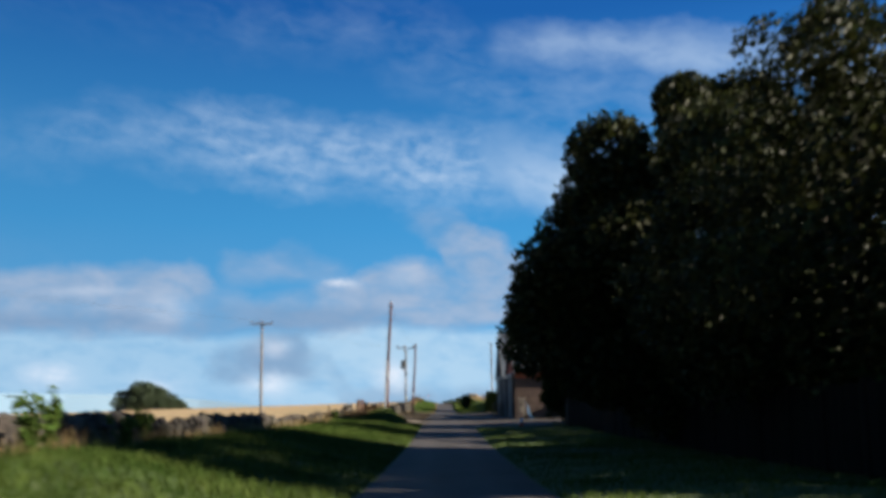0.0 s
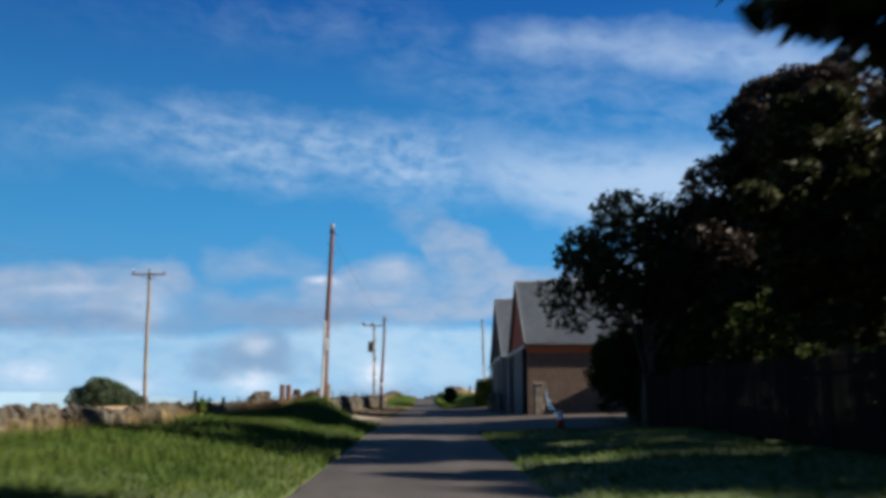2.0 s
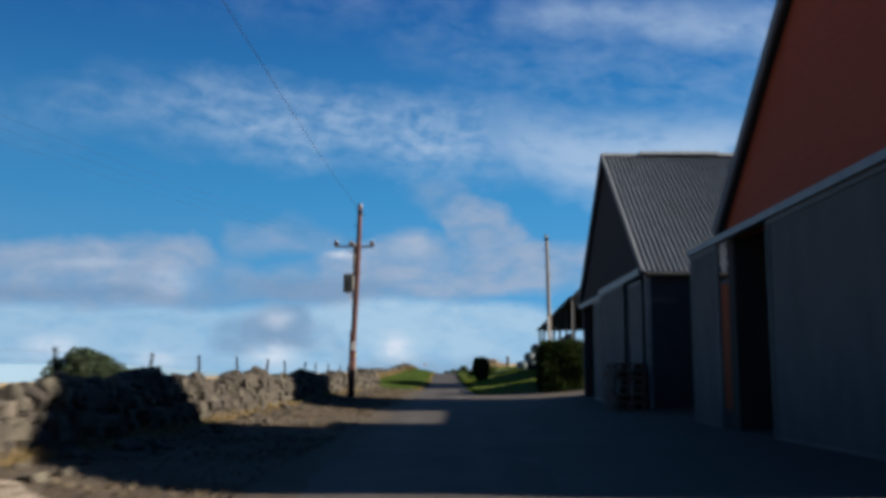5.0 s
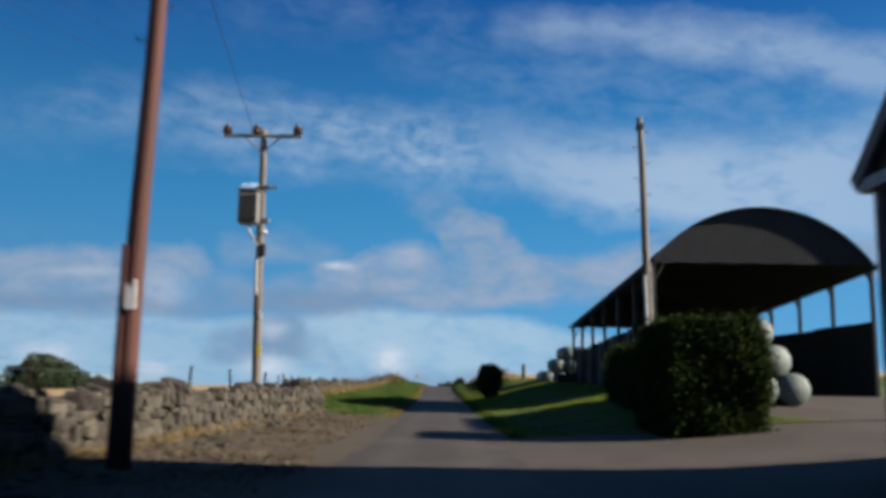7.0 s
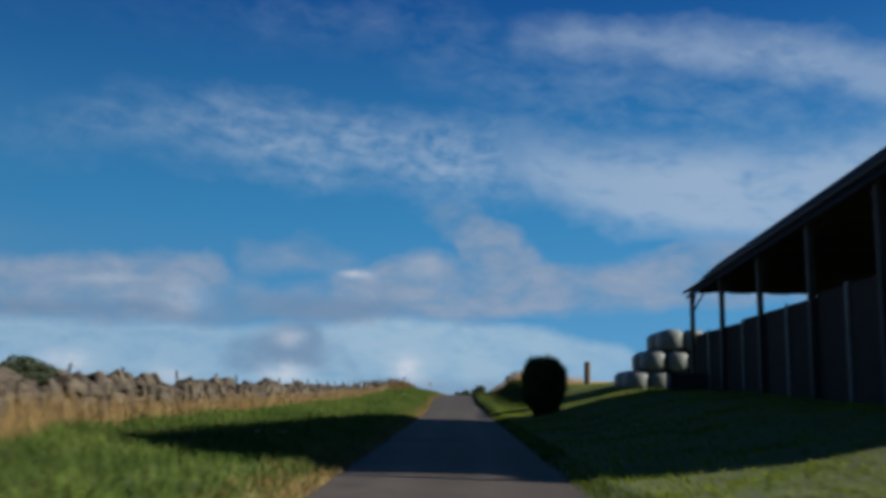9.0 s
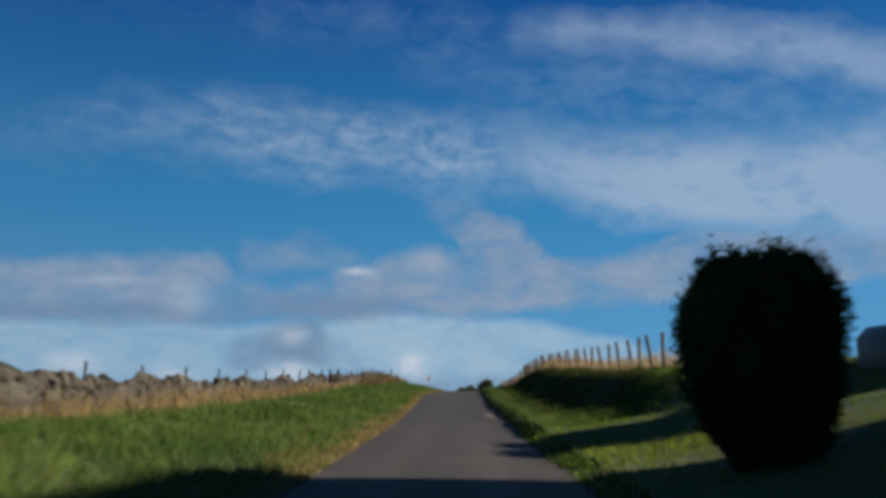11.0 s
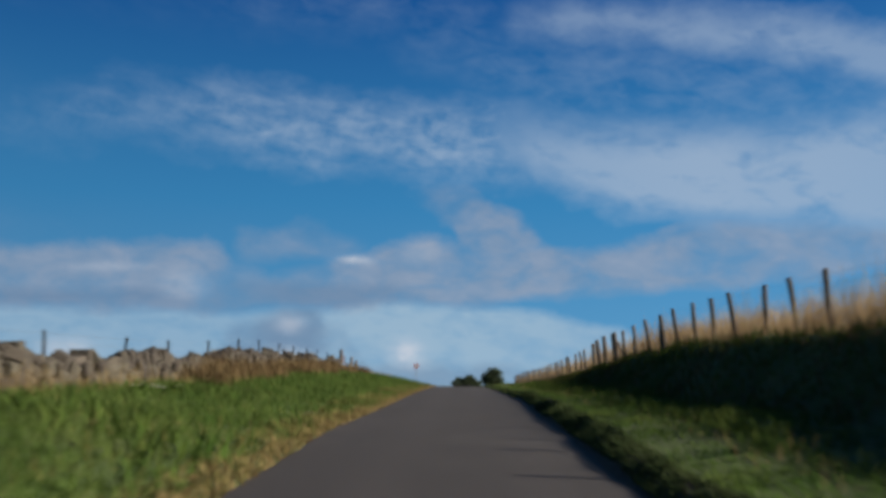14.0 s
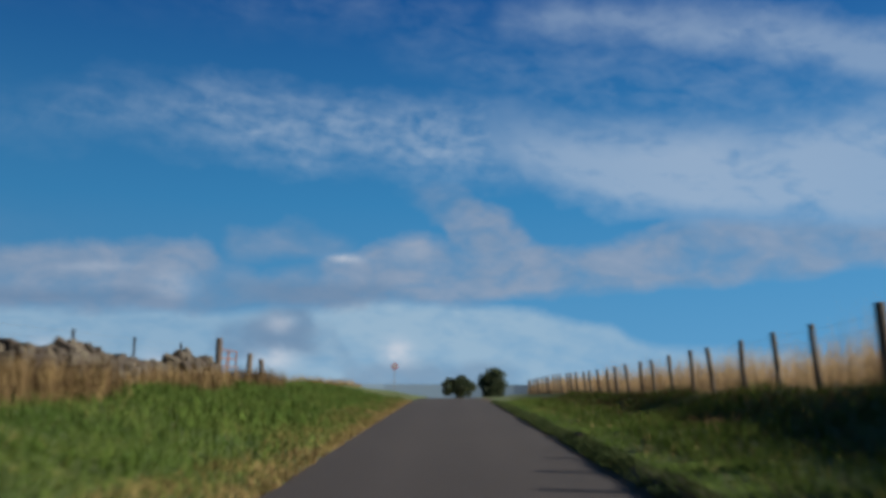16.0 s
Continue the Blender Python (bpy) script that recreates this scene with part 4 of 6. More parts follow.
    # side cladding: sheets between light posts, top nearly level
    for x, top, fall in ((x0 + 0.14, 4.90, 0.62), (x1 - 0.14, 4.9, 0.0)):
        for i in range(n * 2):
            ya = y0 + (y1 - y0) * i / (2 * n)
            yb = y0 + (y1 - y0) * (i + 1) / (2 * n)
            g = min(zat(x, ya), zat(x, yb)) - 0.15
            tp = top - fall * (i + 0.5) / (2 * n) + 0.03 * ((i * 7) % 3)
            gap = -0.02
            part("side_sheet", corrugated((x, ya + gap, g), (x, yb - gap, g), (x, ya + gap, tp), (-1, 0, 0), 0.15, 0.014), M["side"], t)
            if i and x < 16:
                part("side_rail_post", boxm(x - 0.10, x - 0.03, ya - 0.04, ya + 0.04, g, tp + 0.08), M["steel"], t)
    g = zat(16, y1)
    part("end_wall", boxm(x0 + 0.25, x1 - 0.25, y1 - 0.10, y1 - 0.02, g - 0.3, 3.6), M["side"], t)
    return t


round_barn()


# ---- bales ----
def round_bale(name, material, r=0.62, h=1.2):
    bm = bmesh.new()
    n = 20
    prof = [(0, 0), (r * 0.86, 0.0), (r * 0.97, 0.07), (r * 1.0, h * 0.3), (r * 0.985, h * 0.5), (r, h * 0.72), (r * 0.96, h - 0.07), (r * 0.84, h), (0, h)]
    rings = []
    for p, z in prof[1:-1]:
        rings.append([bm.verts.new((p * math.cos(2 * math.pi * k / n), p * math.sin(2 * math.pi * k / n), z)) for k in range(n)])
    for a, b in zip(rings, rings[1:]):
        for k in range(n):
            bm.faces.new((a[k], a[(k + 1) % n], b[(k + 1) % n], b[k]))
    bm.faces.new(rings[0][::-1])
    bm.faces.new(rings[-1])
    return part(name, bm, material, smooth=True)


def bales():
    b0 = round_bale("wrapped_bale", M["wrap"])
    tagged(b0, "round silage bale wrapped in pale green plastic", "bale", "wrapped bales by the barn")
    first = True
    for row, xs_row in enumerate(((9.55, 10.8, 12.05, 13.3), (10.15, 11.4, 12.6), (10.8, 11.9))):
        for j, y in enumerate((144.0, 145.3)):
            for x in xs_row:
                m = pose(x + 0.05 * math.sin(7 * x + j), y, zat(12, 144.6) + 0.60 + row * 1.04, -90, 0, 4 * math.sin(5 * x + row))
                if first:
                    b0.matrix_basis = m
                    first = False
                else:
                    copy_thing(b0, m)
    # big stack beyond the barn
    s0 = part("stacked_bale", boxm(-1.06, 1.06, -0.54, 0.54, 0, 1.07, 0.24), M["wrap_grey"], smooth=True)
    tagged(s0, "large square bale sheeted in pale grey plastic", "bale", "bale stack beyond the barn")
    first = True
    for lay, cols in enumerate(((-1.7, -0.7, 0.3, 1.3, 2.3), (-0.9, 0.1, 1.1, 2.1), (-0.1, 0.9, 1.9))):
        for c in cols:
            for row in range(2):
                x, y = 11.3 + c * 1.14, 190.0 + row * 2.2
                m = pose(x, y, zat(10.6, 190) - 0.08 + lay * 1.07, 0, 0, 90 + 3 * math.sin(c * 3 + lay))
                if first:
                    s0.matrix_basis = m
                    first = False
                else:
                    copy_thing(s0, m)


bales()

# ---- poles, wires and posts ----


def pole_shaft(parent, top, foot, r0, r1, material, sides=14):
    """A slightly crooked tapered shaft from the foot to the top, in world space under an empty at the foot."""
    f, t = Vector(foot), Vector(top)
    pts, rad = [], []
    for k in range(9):
        s = k / 8
        p = (t - f) * s
        pts.append(p + Vector((0.03 * math.sin(s * 5 + f.y), 0.03 * math.cos(s * 4 + f.x), 0)) * (s * (1 - s) * 4))
        rad.append(r0 + (r1 - r0) * s)
    pts[0] = pts[0] - Vector((0, 0, 0.4))
    return part("shaft", tubem(pts, rad, sides), material, parent, smooth=True)


def insulator(bm, x, y, z, r=0.07):
    h = max(1.0, r / 0.12)
    tube(bm, [(x, y, z + h * k) for k in (0, 0.05, 0.07, 0.12, 0.14, 0.2)], [r * 0.5, r, r * 0.5, r * 0.9, r * 0.5, r * 0.35], 10)
    return bm


def telegraph_pole(top, foot, label, material, r0=0.15, plate=None, guard=False, steps=True, cap=True, guard_mat=None):
    t = thing("telegraph_pole", foot, label, "utility pole", "poles along the lane")
    pole_shaft(t, top, foot, r0, r0 * 0.68, material)
    d = Vector(top) - Vector(foot)
    n = d.length
    if cap:
        part("pole_cap", tubem([d - d.normalized() * 0.02, d + d.normalized() * 0.10], [r0 * 0.74, r0 * 0.70], 12), M["steel"], t)
    if steps:
        for k in range(6):
            s = 1 - 0.05 - k * 0.055
            p = d * s
            sx = -1 if k % 2 else 1
            part("pole_step", tubem([p, p + Vector((sx * 0.26, 0, 0)), p + Vector((sx * 0.27, 0, 0.05))], 0.014, 5), M["black"], t)
        part("wire_clamp", boxm(d.x - 0.12, d.x + 0.12, d.y - 0.16, d.y + 0.16, d.z - 0.42, d.z - 0.22, 0.02), M["black"], t)
    if plate:
        z0, z1, mat = plate
        p = d * (z0 / n)
        q = d * (z1 / n)
        rr = r0 * 0.97
        part("plate", boxm(p.x - 0.07, p.x + 0.09, p.y - rr - 0.035, p.y - rr - 0.01, z0, z1), mat, t, "pale plate nailed to the pole")
    if guard:
        part("cable_guard", tubem([Vector((-r0 * 0.72, -0.10, -0.2)), d * (guard / n) + Vector((-r0 * 0.72, -0.10, 0))], 0.075, 8), guard_mat or M["pale"], t, "" if guard_mat else "pale plastic cable guard")
    return t


telegraph_pole((-4.81, 77.3, 9.95), (-5.10, 77.6, 0.85), "tall reddish creosoted telegraph pole on a grass bank", M["pole_red"], 0.15, (2.6, 3.2, M["white"]), guard=4.1)
telegraph_pole((-4.12, 122.7, 9.36), (-4.48, 123.4, 0.10), "tall reddish creosoted telegraph pole standing in a lay-by", M["pole_red"], 0.16, (2.25, 2.68, M["white"]), guard=3.2, guard_mat=M["pole_red"])
telegraph_pole((6.99, 140.9, 10.8), (7.25, 140.8, 0.6), "weathered grey telegraph pole rising from a hedge", M["pole_grey"], 0.15, None, guard=4.6, cap=False)


def transformer_pole():
    foot, top = Vector((-6.12, 141.0, 0.25)), Vector((-6.26, 141.0, 10.2))
    t = thing("transformer_pole", foot, "weathered power pole with grey transformer and crossarm", "utility pole", "poles along the lane")
    pole_shaft(t, top, foot, 0.16, 0.115, M["pole_grey"])
    d = top - foot
    arm = part("crossarm", boxm(d.x - 1.35, d.x + 1.35, -0.20, -0.12, d.z - 0.32, d.z - 0.20), M["steel"], t)
    for k, dx in enumerate((-1.25, -0.22, 1.22)):
        part("insulator", insulator(bmesh.new(), d.x + dx, -0.16, d.z - 0.20, 0.21), M["porcelain"], arm, "brown porcelain insulator")
    part("arm_brace", tubem([(d.x + 0.62, -0.16, d.z - 0.3), (d.x + 0.03, -0.16, d.z - 0.85)], 0.03, 6), M["steel"], t)
    part("arm_brace", tubem([(d.x - 0.62, -0.16, d.z - 0.3), (d.x - 0.03, -0.16, d.z - 0.85)], 0.03, 6), M["steel"], t)
    zt = 6.5
    tr = part("transformer", boxm(-0.80, -0.10, -0.62, -0.12, zt, zt + 1.15, 0.05), M["grey_box"], t, "grey pole-mounted transformer tank")
    part("tank_lid", boxm(-0.83, -0.07, -0.65, -0.09, zt + 1.155, zt + 1.21, 0.01), M["grey_box"], tr)
    for k in range(7):
        x = -0.76 + k * 0.1
        part("cooling_fin", boxm(x, x + 0.025, -0.74, -0.625, zt + 0.15, zt + 1.0), M["grey_box"], tr)
    for k in range(3):
        part("bushing", insulator(bmesh.new(), -0.68 + k * 0.23, -0.36, zt + 1.21, 0.05), M["porcelain"], tr)
    part("bracket", boxm(-0.25, 0.18, -0.2, 0.18, zt + 0.15, zt + 0.27), M["steel"], t)
    part("bracket", boxm(-0.25, 0.18, -0.2, 0.18, zt + 1.35, zt + 1.43), M["steel"], t)
    part("bracket_arm", boxm(0.0, 0.42, -0.12, -0.06, zt + 1.32, zt + 1.40), M["steel"], t)
    part("cable", tubem([(-0.45, -0.37, zt), (-0.40, -0.37, zt - 0.25), (-0.17, -0.15, zt - 0.7), (-0.13, -0.14, zt - 2.4)], 0.045, 6), M["pale"], t)
    part("fuse_box", boxm(-0.12, 0.14, -0.26, -0.10, zt - 1.05, zt - 0.65, 0.02), M["black"], t)
    part("anti_climb_guard", tubem([(-0.06, 0, zt - 0.25), (-0.06, 0, zt - 0.15)], [0.22, 0.22], 10), M["steel"], t)
    part("plate", boxm(-0.02, 0.12, -0.19, -0.155, 2.05, 2.40), M["yellow"], t, "yellow warning plate")
    part("plate", boxm(-0.01, 0.11, -0.185, -0.15, 3.35, 3.52), M["white"], t, "small white plate")


transformer_pole()


def field_pole():
    foot, top = Vector((-18.35, 91.0, zat(-18.3, 91))), Vector((-18.78, 91.9, 9.55))
    t = thing("field_power_pole", foot, "grey power pole with a crossarm standing in a stubble field", "utility pole", "poles along the lane")
    pole_shaft(t, top, foot, 0.14, 0.10, M["pole_grey"])
    d = top - foot
    arm = part("crossarm", boxm(d.x - 1.15, d.x + 1.15, d.y - 0.2, d.y - 0.12, d.z - 0.22, d.z - 0.10), M["pole_grey"], t)
    for dx in (-1.05, 0.0, 1.05):
        part("insulator", insulator(bmesh.new(), d.x + dx, d.y - 0.16, d.z - (0.10 if dx else -0.02), 0.07), M["porcelain"], arm)
    for s in (-1, 1):
        part("arm_brace", tubem([(d.x + s * 0.5, d.y - 0.15, d.z - 0.2), (d.x, d.y - 0.13, d.z - 0.6)], 0.025, 5), M["steel"], t)


field_pole()


def wire(a, b, sag, r=0.008, label="dark overhead wire between poles"):
    a, b = Vector(a), Vector(b)
    pts = [a + (b - a) * (k / 24) - Vector((0, 0, sag * 4 * (k / 24) * (1 - k / 24))) for k in range(25)]
    tagged(part("overhead_wire", tubem(pts, r, 5), M["black"]), label, "cable", "overhead wires")


wire((-4.86, 77.3, 9.65), (-4.12, 122.7, 9.1), 0.55)
wire((-4.12, 122.7, 9.1), (-6.3, 141.0, 9.3), 0.1)
for dx in (-1.05, 0, 1.05):
    wire((-18.78 + dx, 91.9, 9.7), (-6.36 + dx * 1.15, 140.85, 10.1), 0.7, 0.0035)
    wire((-18.78 + dx, 91.9, 9.7), (-48 + dx, 10, 9.5), 1.0, 0.003)


def post_mesh(h, r, seed, material="post"):
    rnd = random.Random(seed)
    bm = bmesh.new()
    lean = rnd.uniform(-0.05, 0.05)
    tube(bm, [(0, 0, -0.3), (0.0, 0.01, h * 0.4), (lean * 0.5, 0, h * 0.8), (lean, 0, h - 0.02), (lean, 0, h)], [r * 1.05, r, r * 0.95, r * 0.93, r * 0.7], 8)
    me = bpy.data.meshes.new("post")
    bm.to_mesh(me)
    bm.free()
    me.materials.append(M[material])
    return me


def strained_fence(name, pts, label, material="post", h=1.22, r=0.055, wires=(0.35, 0.65, 0.92, 1.12), strainers=(), lean=0.0):
    """Posts with strands of wire between them, along given feet."""
    t = thing(name, (0, 0, 0), label, "fence")
    meshes = [post_mesh(h, r, s, material) for s in range(5)]
    big = post_mesh(h + 0.08, r * 1.6, 9)
    for i, p in enumerate(pts):
        ob = part("post", big if i in strainers else meshes[i % 5], None, t)
        ob.location = p
        ob.rotation_euler = (0.04 * math.sin(i * 2.1), lean + 0.04 * math.sin(i * 3.7 + 1), 0)
    for wz in wires:
        bm = tubem([Vector(p) + Vector((0, 0, wz)) for p in pts], 0.0022, 4)
        part("wire_strand", bm, M["steel"], t)
    return t


rnd = random.Random(4)
pts = []
for k in range(58):
    y = float(np.interp(k, [0, 1, 2, 3, 4, 8, 9, 10, 11, 12, 13, 14, 15, 16, 17, 21, 22, 25, 26, 27, 28, 29, 30, 34, 58], [203.1, 204.7, 206.7, 208.8, 211.1, 221.3, 223.8, 225.3, 228.5, 230.4, 233.3, 235.0, 237.7, 239.5, 241.2, 248.6, 250.7, 257.3, 259.6, 261.9, 263.9, 265.9, 268.3, 277.0, 330.0]))
    x = 6.88 + 0.05 * math.sin(y) - 0.25 * float(ramp(y, 236, 250))
    pts.append((x, y, zat(x, y) - 0.05))
right_fence = strained_fence("field_fence", pts, "post and wire field fence along the top of a grassy bank", r=0.062, strainers=(26, 27, 28, 29), lean=-0.09)
q = Vector(pts[26])
twin = part("post", post_mesh(1.22, 0.075, 12), None, right_fence)
twin.location, twin.rotation_euler = q + Vector((-0.04, 0.24, 0)), (0.03, -0.10, 0)
twin = part("post", post_mesh(1.22, 0.07, 14), None, right_fence)
twin.location, twin.rotation_euler = Vector(pts[22]) + Vector((0.03, -0.27, 0)), (-0.03, -0.07, 0)
part("strut", tubem([q + Vector((0.02, -0.05, 0.85)), q + Vector((0.1, -1.5, 0.05))], 0.06, 8), M["post"], right_fence)

# ---- dry stone walls ----


def stone_mesh(seed, sx, sy, sz, material):
    """One rough stone: a box with pushed and cut corners."""
    r = random.Random(seed)
    bm = bmesh.new()
    box(bm, -sx / 2, sx / 2, -sy / 2, sy / 2, -sz / 2, sz / 2, 0.0)
    bmesh.ops.bevel(bm, geom=list(bm.edges), offset=min(sx, sy, sz) * 0.17, segments=1, affect="EDGES")
    for v in bm.verts:
        v.co += Vector((r.uniform(-1, 1) * sx, r.uniform(-1, 1) * sy, r.uniform(-1, 1) * sz)) * 0.08
    me = bpy.data.meshes.new("stone")
    bm.to_mesh(me)
    bm.free()
    me.materials.append(material)
    return me


STONES = [stone_mesh(s, random.Random(s).uniform(0.30, 0.55), 0.42, random.Random(s + 50).uniform(0.17, 0.27), M["stone"]) for s in range(16)]
COPES = [stone_mesh(s + 90, 0.20, random.Random(s).uniform(0.40, 0.52), random.Random(s + 7).uniform(0.28, 0.40), M["stone"]) for s in range(8)]


def mesh_arrays(me):
    v = np.empty(len(me.vertices) * 3)
    me.vertices.foreach_get("co", v)
    return v.reshape(-1, 3), [tuple(p.vertices) for p in me.polygons]


STONE_ARR = [mesh_arrays(m) for m in STONES]
COPE_ARR = [mesh_arrays(m) for m in COPES]


def dry_wall(name, ya, yb, height, label, near, seed=1, foot=-0.08, rough=1.0, bedded=False):
    """A field wall along wall_x: stones in uneven courses on both faces with upright copes; those in the near stretch are single objects."""
    r = random.Random(seed)
    t = thing(name, (0, 0, 0), label, "wall", kind="structure")
    # dark core
    bm = bmesh.new()
    prev = None
    y = ya
    while y <= yb + 0.01:
        x, h = float(wall_x(y)), float(height(y))
        z = zat(x, y) - 0.15
        ring = [bm.verts.new((x + s * w, y, zz)) for s, w, zz in ((-1, 0.20, z), (1, 0.20, z), (1, 0.13, z + h - 0.05), (-1, 0.13, z + h - 0.05))]
        if prev:
            for k in range(4):
                bm.faces.new((prev[k], prev[(k + 1) % 4], ring[(k + 1) % 4], ring[k]))
        else:
            bm.faces.new(ring)
        prev = ring
        y += 0.5
    bm.faces.new(prev[::-1])
    bmesh.ops.recalc_face_normals(bm, faces=bm.faces)
    part("wall_core", bm, M["core"], t)
    verts, faces, count = [], [], 0
    tilt = 0.4 if bedded else 1.0

    def put(k, arr, meshes, m, y):
        nonlocal count
        if near[0] <= y <= near[1] and count < 290:
            ob = part("stone", meshes[k], None, t)
            ob.matrix_basis = m
            count += 1
            return
        v, f = arr[k]
        mm = np.array(m)
        n = len(verts)
        verts.extend((v @ mm[:3, :3].T + mm[:3, 3]).tolist())
        faces.extend([tuple(i + n for i in q) for q in f])

    for face in (1, -1):
        z = 0.0
        course = 0
        while z < 2.0:
            hh = 0.11 + 0.10 * r.random() if bedded else 0.15 + 0.12 * r.random()
            y = ya + r.random() * 0.3
            while y < yb:
                h = float(height(y)) - 0.30
                k = r.randrange(16)
                ln = 0.26 + 0.42 * r.random() ** 1.4
                if z < h - 0.03 and not (face < 0 and course < 1):
                    x = float(wall_x(y)) + face * (0.185 - 0.07 * z / max(h, 0.3)) + r.uniform(-0.075, 0.075) * rough
                    zz = zat(float(wall_x(y)), y) + foot + z + hh / 2 + r.uniform(-0.06, 0.06) * (0.45 if bedded else 1)
                    m = Matrix.LocRotScale((x, y, zz), Euler((r.uniform(-.25, .25) * tilt, r.uniform(-.3, .3) * tilt, math.pi / 2 + r.uniform(-.3, .3))), (ln / 0.40, 0.72 + 0.15 * r.random(), (hh + 0.06 * r.random()) / 0.20))
                    put(k, STONE_ARR, STONES, m, y)
                y += ln * 0.98
            z += hh
            course += 1
    y = ya
    while y < yb:
        h = float(height(y)) - 0.20
        if r.random() > 0.10:
            x = float(wall_x(y)) + r.uniform(-0.05, 0.05)
            m = Matrix.LocRotScale((x, y, zat(x, y) + foot + h + r.uniform(-0.05, 0.07)), Euler((r.uniform(-.5, .5) * rough, r.uniform(-.15, .15), math.pi / 2 + r.uniform(-.25, .25))), (1.1 + 0.5 * r.random(), 0.95, 0.9 + 0.4 * r.random()))
            put(r.randrange(8), COPE_ARR, COPES, m, y)
        y += 0.24 + 0.14 * r.random()
    me = bpy.data.meshes.new("joined_stones")
    me.from_pydata(verts, [], faces)
    ob = part("joined_stones", me, M["stones"], t)
    ob["kind"] = "stuff"
    return t


def fallen(y, a, b, deep):
    """How far a wall has fallen between two places."""
    return deep * float(ramp(y, a - 0.5, a + 0.2) * (1 - ramp(y, b - 0.2, b + 0.5)))


dry_wall("wall_west", -25, 79.5, lambda y: 0.80 - 0.10 * float(ramp(y, 38, 50)) - 0.12 * float(ramp(y, 50, 56)) + 0.55 * float(ramp(y, 74, 77.5)) + 0.12 * math.sin(y * 0.5) * math.sin(y * 0.17), "tumbled dry stone field wall behind a grass verge", (28, 50), seed=3, rough=1.5)
dry_wall("wall_layby", 84.2, 151.3, lambda y: 1.12 - 0.45 * (1 - float(ramp(y, 85, 88))) + 0.10 * math.sin(y * 0.6) + 0.08 * math.sin(y * 1.7), "weathered dry stone wall bounding a gravel lay-by", (126, 142), seed=5, bedded=True)
dry_wall("wall_north", 152.5, 284.0, lambda y: 1.04 - 0.12 * float(ramp(y, 185, 205)) + 0.16 * float(ramp(y, 244, 262)) + 0.08 * math.sin(y * 0.7) + 0.13 * math.sin(y * 1.9) * math.sin(y * 0.31) - fallen(y, 219.9, 221.4, 0.5) - fallen(y, 231.2, 233.4, 0.55) - fallen(y, 262.4, 264.2, 0.75) - fallen(y, 266.9, 268.4, 0.5) - fallen(y, 276.5, 278.5, 0.25), "mossy dry stone wall along a grassy verge", (238, 262), seed=8, rough=1.3)


# ---- rubble of the brick shed's side wall: stones proud of the mortar ----
def rubble_face():
    r = random.Random(12)
    wall = [c for c in brick_shed_thing.children if c.name.startswith("rubble_wall")][0]
    g = zat(7, 94) - 0.05
    top = B1["ze"] - 0.76
    z = g - 0.05
    kinds = [stone_mesh(200 + s, 0.30 + 0.02 * s, 0.09, 0.17, M["rubble"]) for s in range(8)]
    arrs = [mesh_arrays(k) for k in kinds]
    n = 0
    verts, faces = [], []
    while z < top - 0.10:
        hh = 0.13 + 0.11 * r.random()
        x = B1["x0"] + 0.12 + 0.2 * r.random()
        while x < 15.2:
            ln = 0.18 + 0.34 * r.random()
            k = r.randrange(8)
            m = Matrix.LocRotScale((x + ln / 2, B1["y0"] + 0.083 + r.uniform(-0.006, 0.006), min(z + hh / 2 + r.uniform(-.03, .03), top - hh / 2)),
                                   Euler((r.uniform(-.1, .1), r.uniform(-.22, .22), 0)), (ln / 0.34, 1, hh / 0.17))
            if n < 290:
                part("stone", kinds[k], None, wall).matrix_basis = m
                n += 1
            else:
                mm = np.array(m)
                v, f = arrs[k]
                o = len(verts)
                verts.extend((v @ mm[:3, :3].T + mm[:3, 3]).tolist())
                faces.extend([tuple(i + o for i in q) for q in f])
            x += ln * 0.97 + 0.02
        z += hh + 0.005
    me = bpy.data.meshes.new("rubble_infill")
    me.from_pydata(verts, [], faces)
    ob = part("rubble_infill", me, M["rubbles"], wall)
    ob["kind"] = "stuff"


rubble_face()


# ---- gateway and small posts by the lay-by ----
def plain_post(name, x, y, h, r, material, label, lean=(0, 0), base=None, group=""):
    z = zat(x, y) if base is None else base
    bm = tubem([(0, 0, -0.3), (lean[0] * 0.5, lean[1] * 0.5, h * 0.5), (lean[0], lean[1], h - 0.03), (lean[0], lean[1], h)], [r * 1.05, r, r * 0.95, r * 0.75], 9)
    ob = part(name, bm, material)
    ob.location = (x, y, z)
    return tagged(ob, label, "post", group)


plain_post("gate_post", -5.35, 81.5, 1.75, 0.13, M["post"], "thick weathered wooden gate post beside a gravel lay-by", (0.03, 0))
plain_post("gate_post", -5.95, 82.3, 1.4, 0.11, M["sleeper"], "brown wooden gate post at a field gateway", (-0.02, 0))
plain_post("sleeper_post", -7.82, 81.2, 1.5, 0.16, M["sleeper"], "short reddish sleeper post on a grass bank", group="sleeper posts")
plain_post("sleeper_post", -7.50, 81.4, 1.48, 0.15, M["sleeper"], "short reddish sleeper post on a grass bank", group="sleeper posts")
for k, (x, y) in enumerate(((-5.35, 85.2), (-5.3, 88.2))):
    b = part("marker_post", boxm(-0.075, 0.075, -0.07, 0.07, -0.2, 0.62 - 0.06 * k, 0.02), M["pier_stone"])
    b.location = (x, y, zat(x, y))
    tagged(b, "short pale concrete marker post at a lay-by edge", "post", "marker posts")


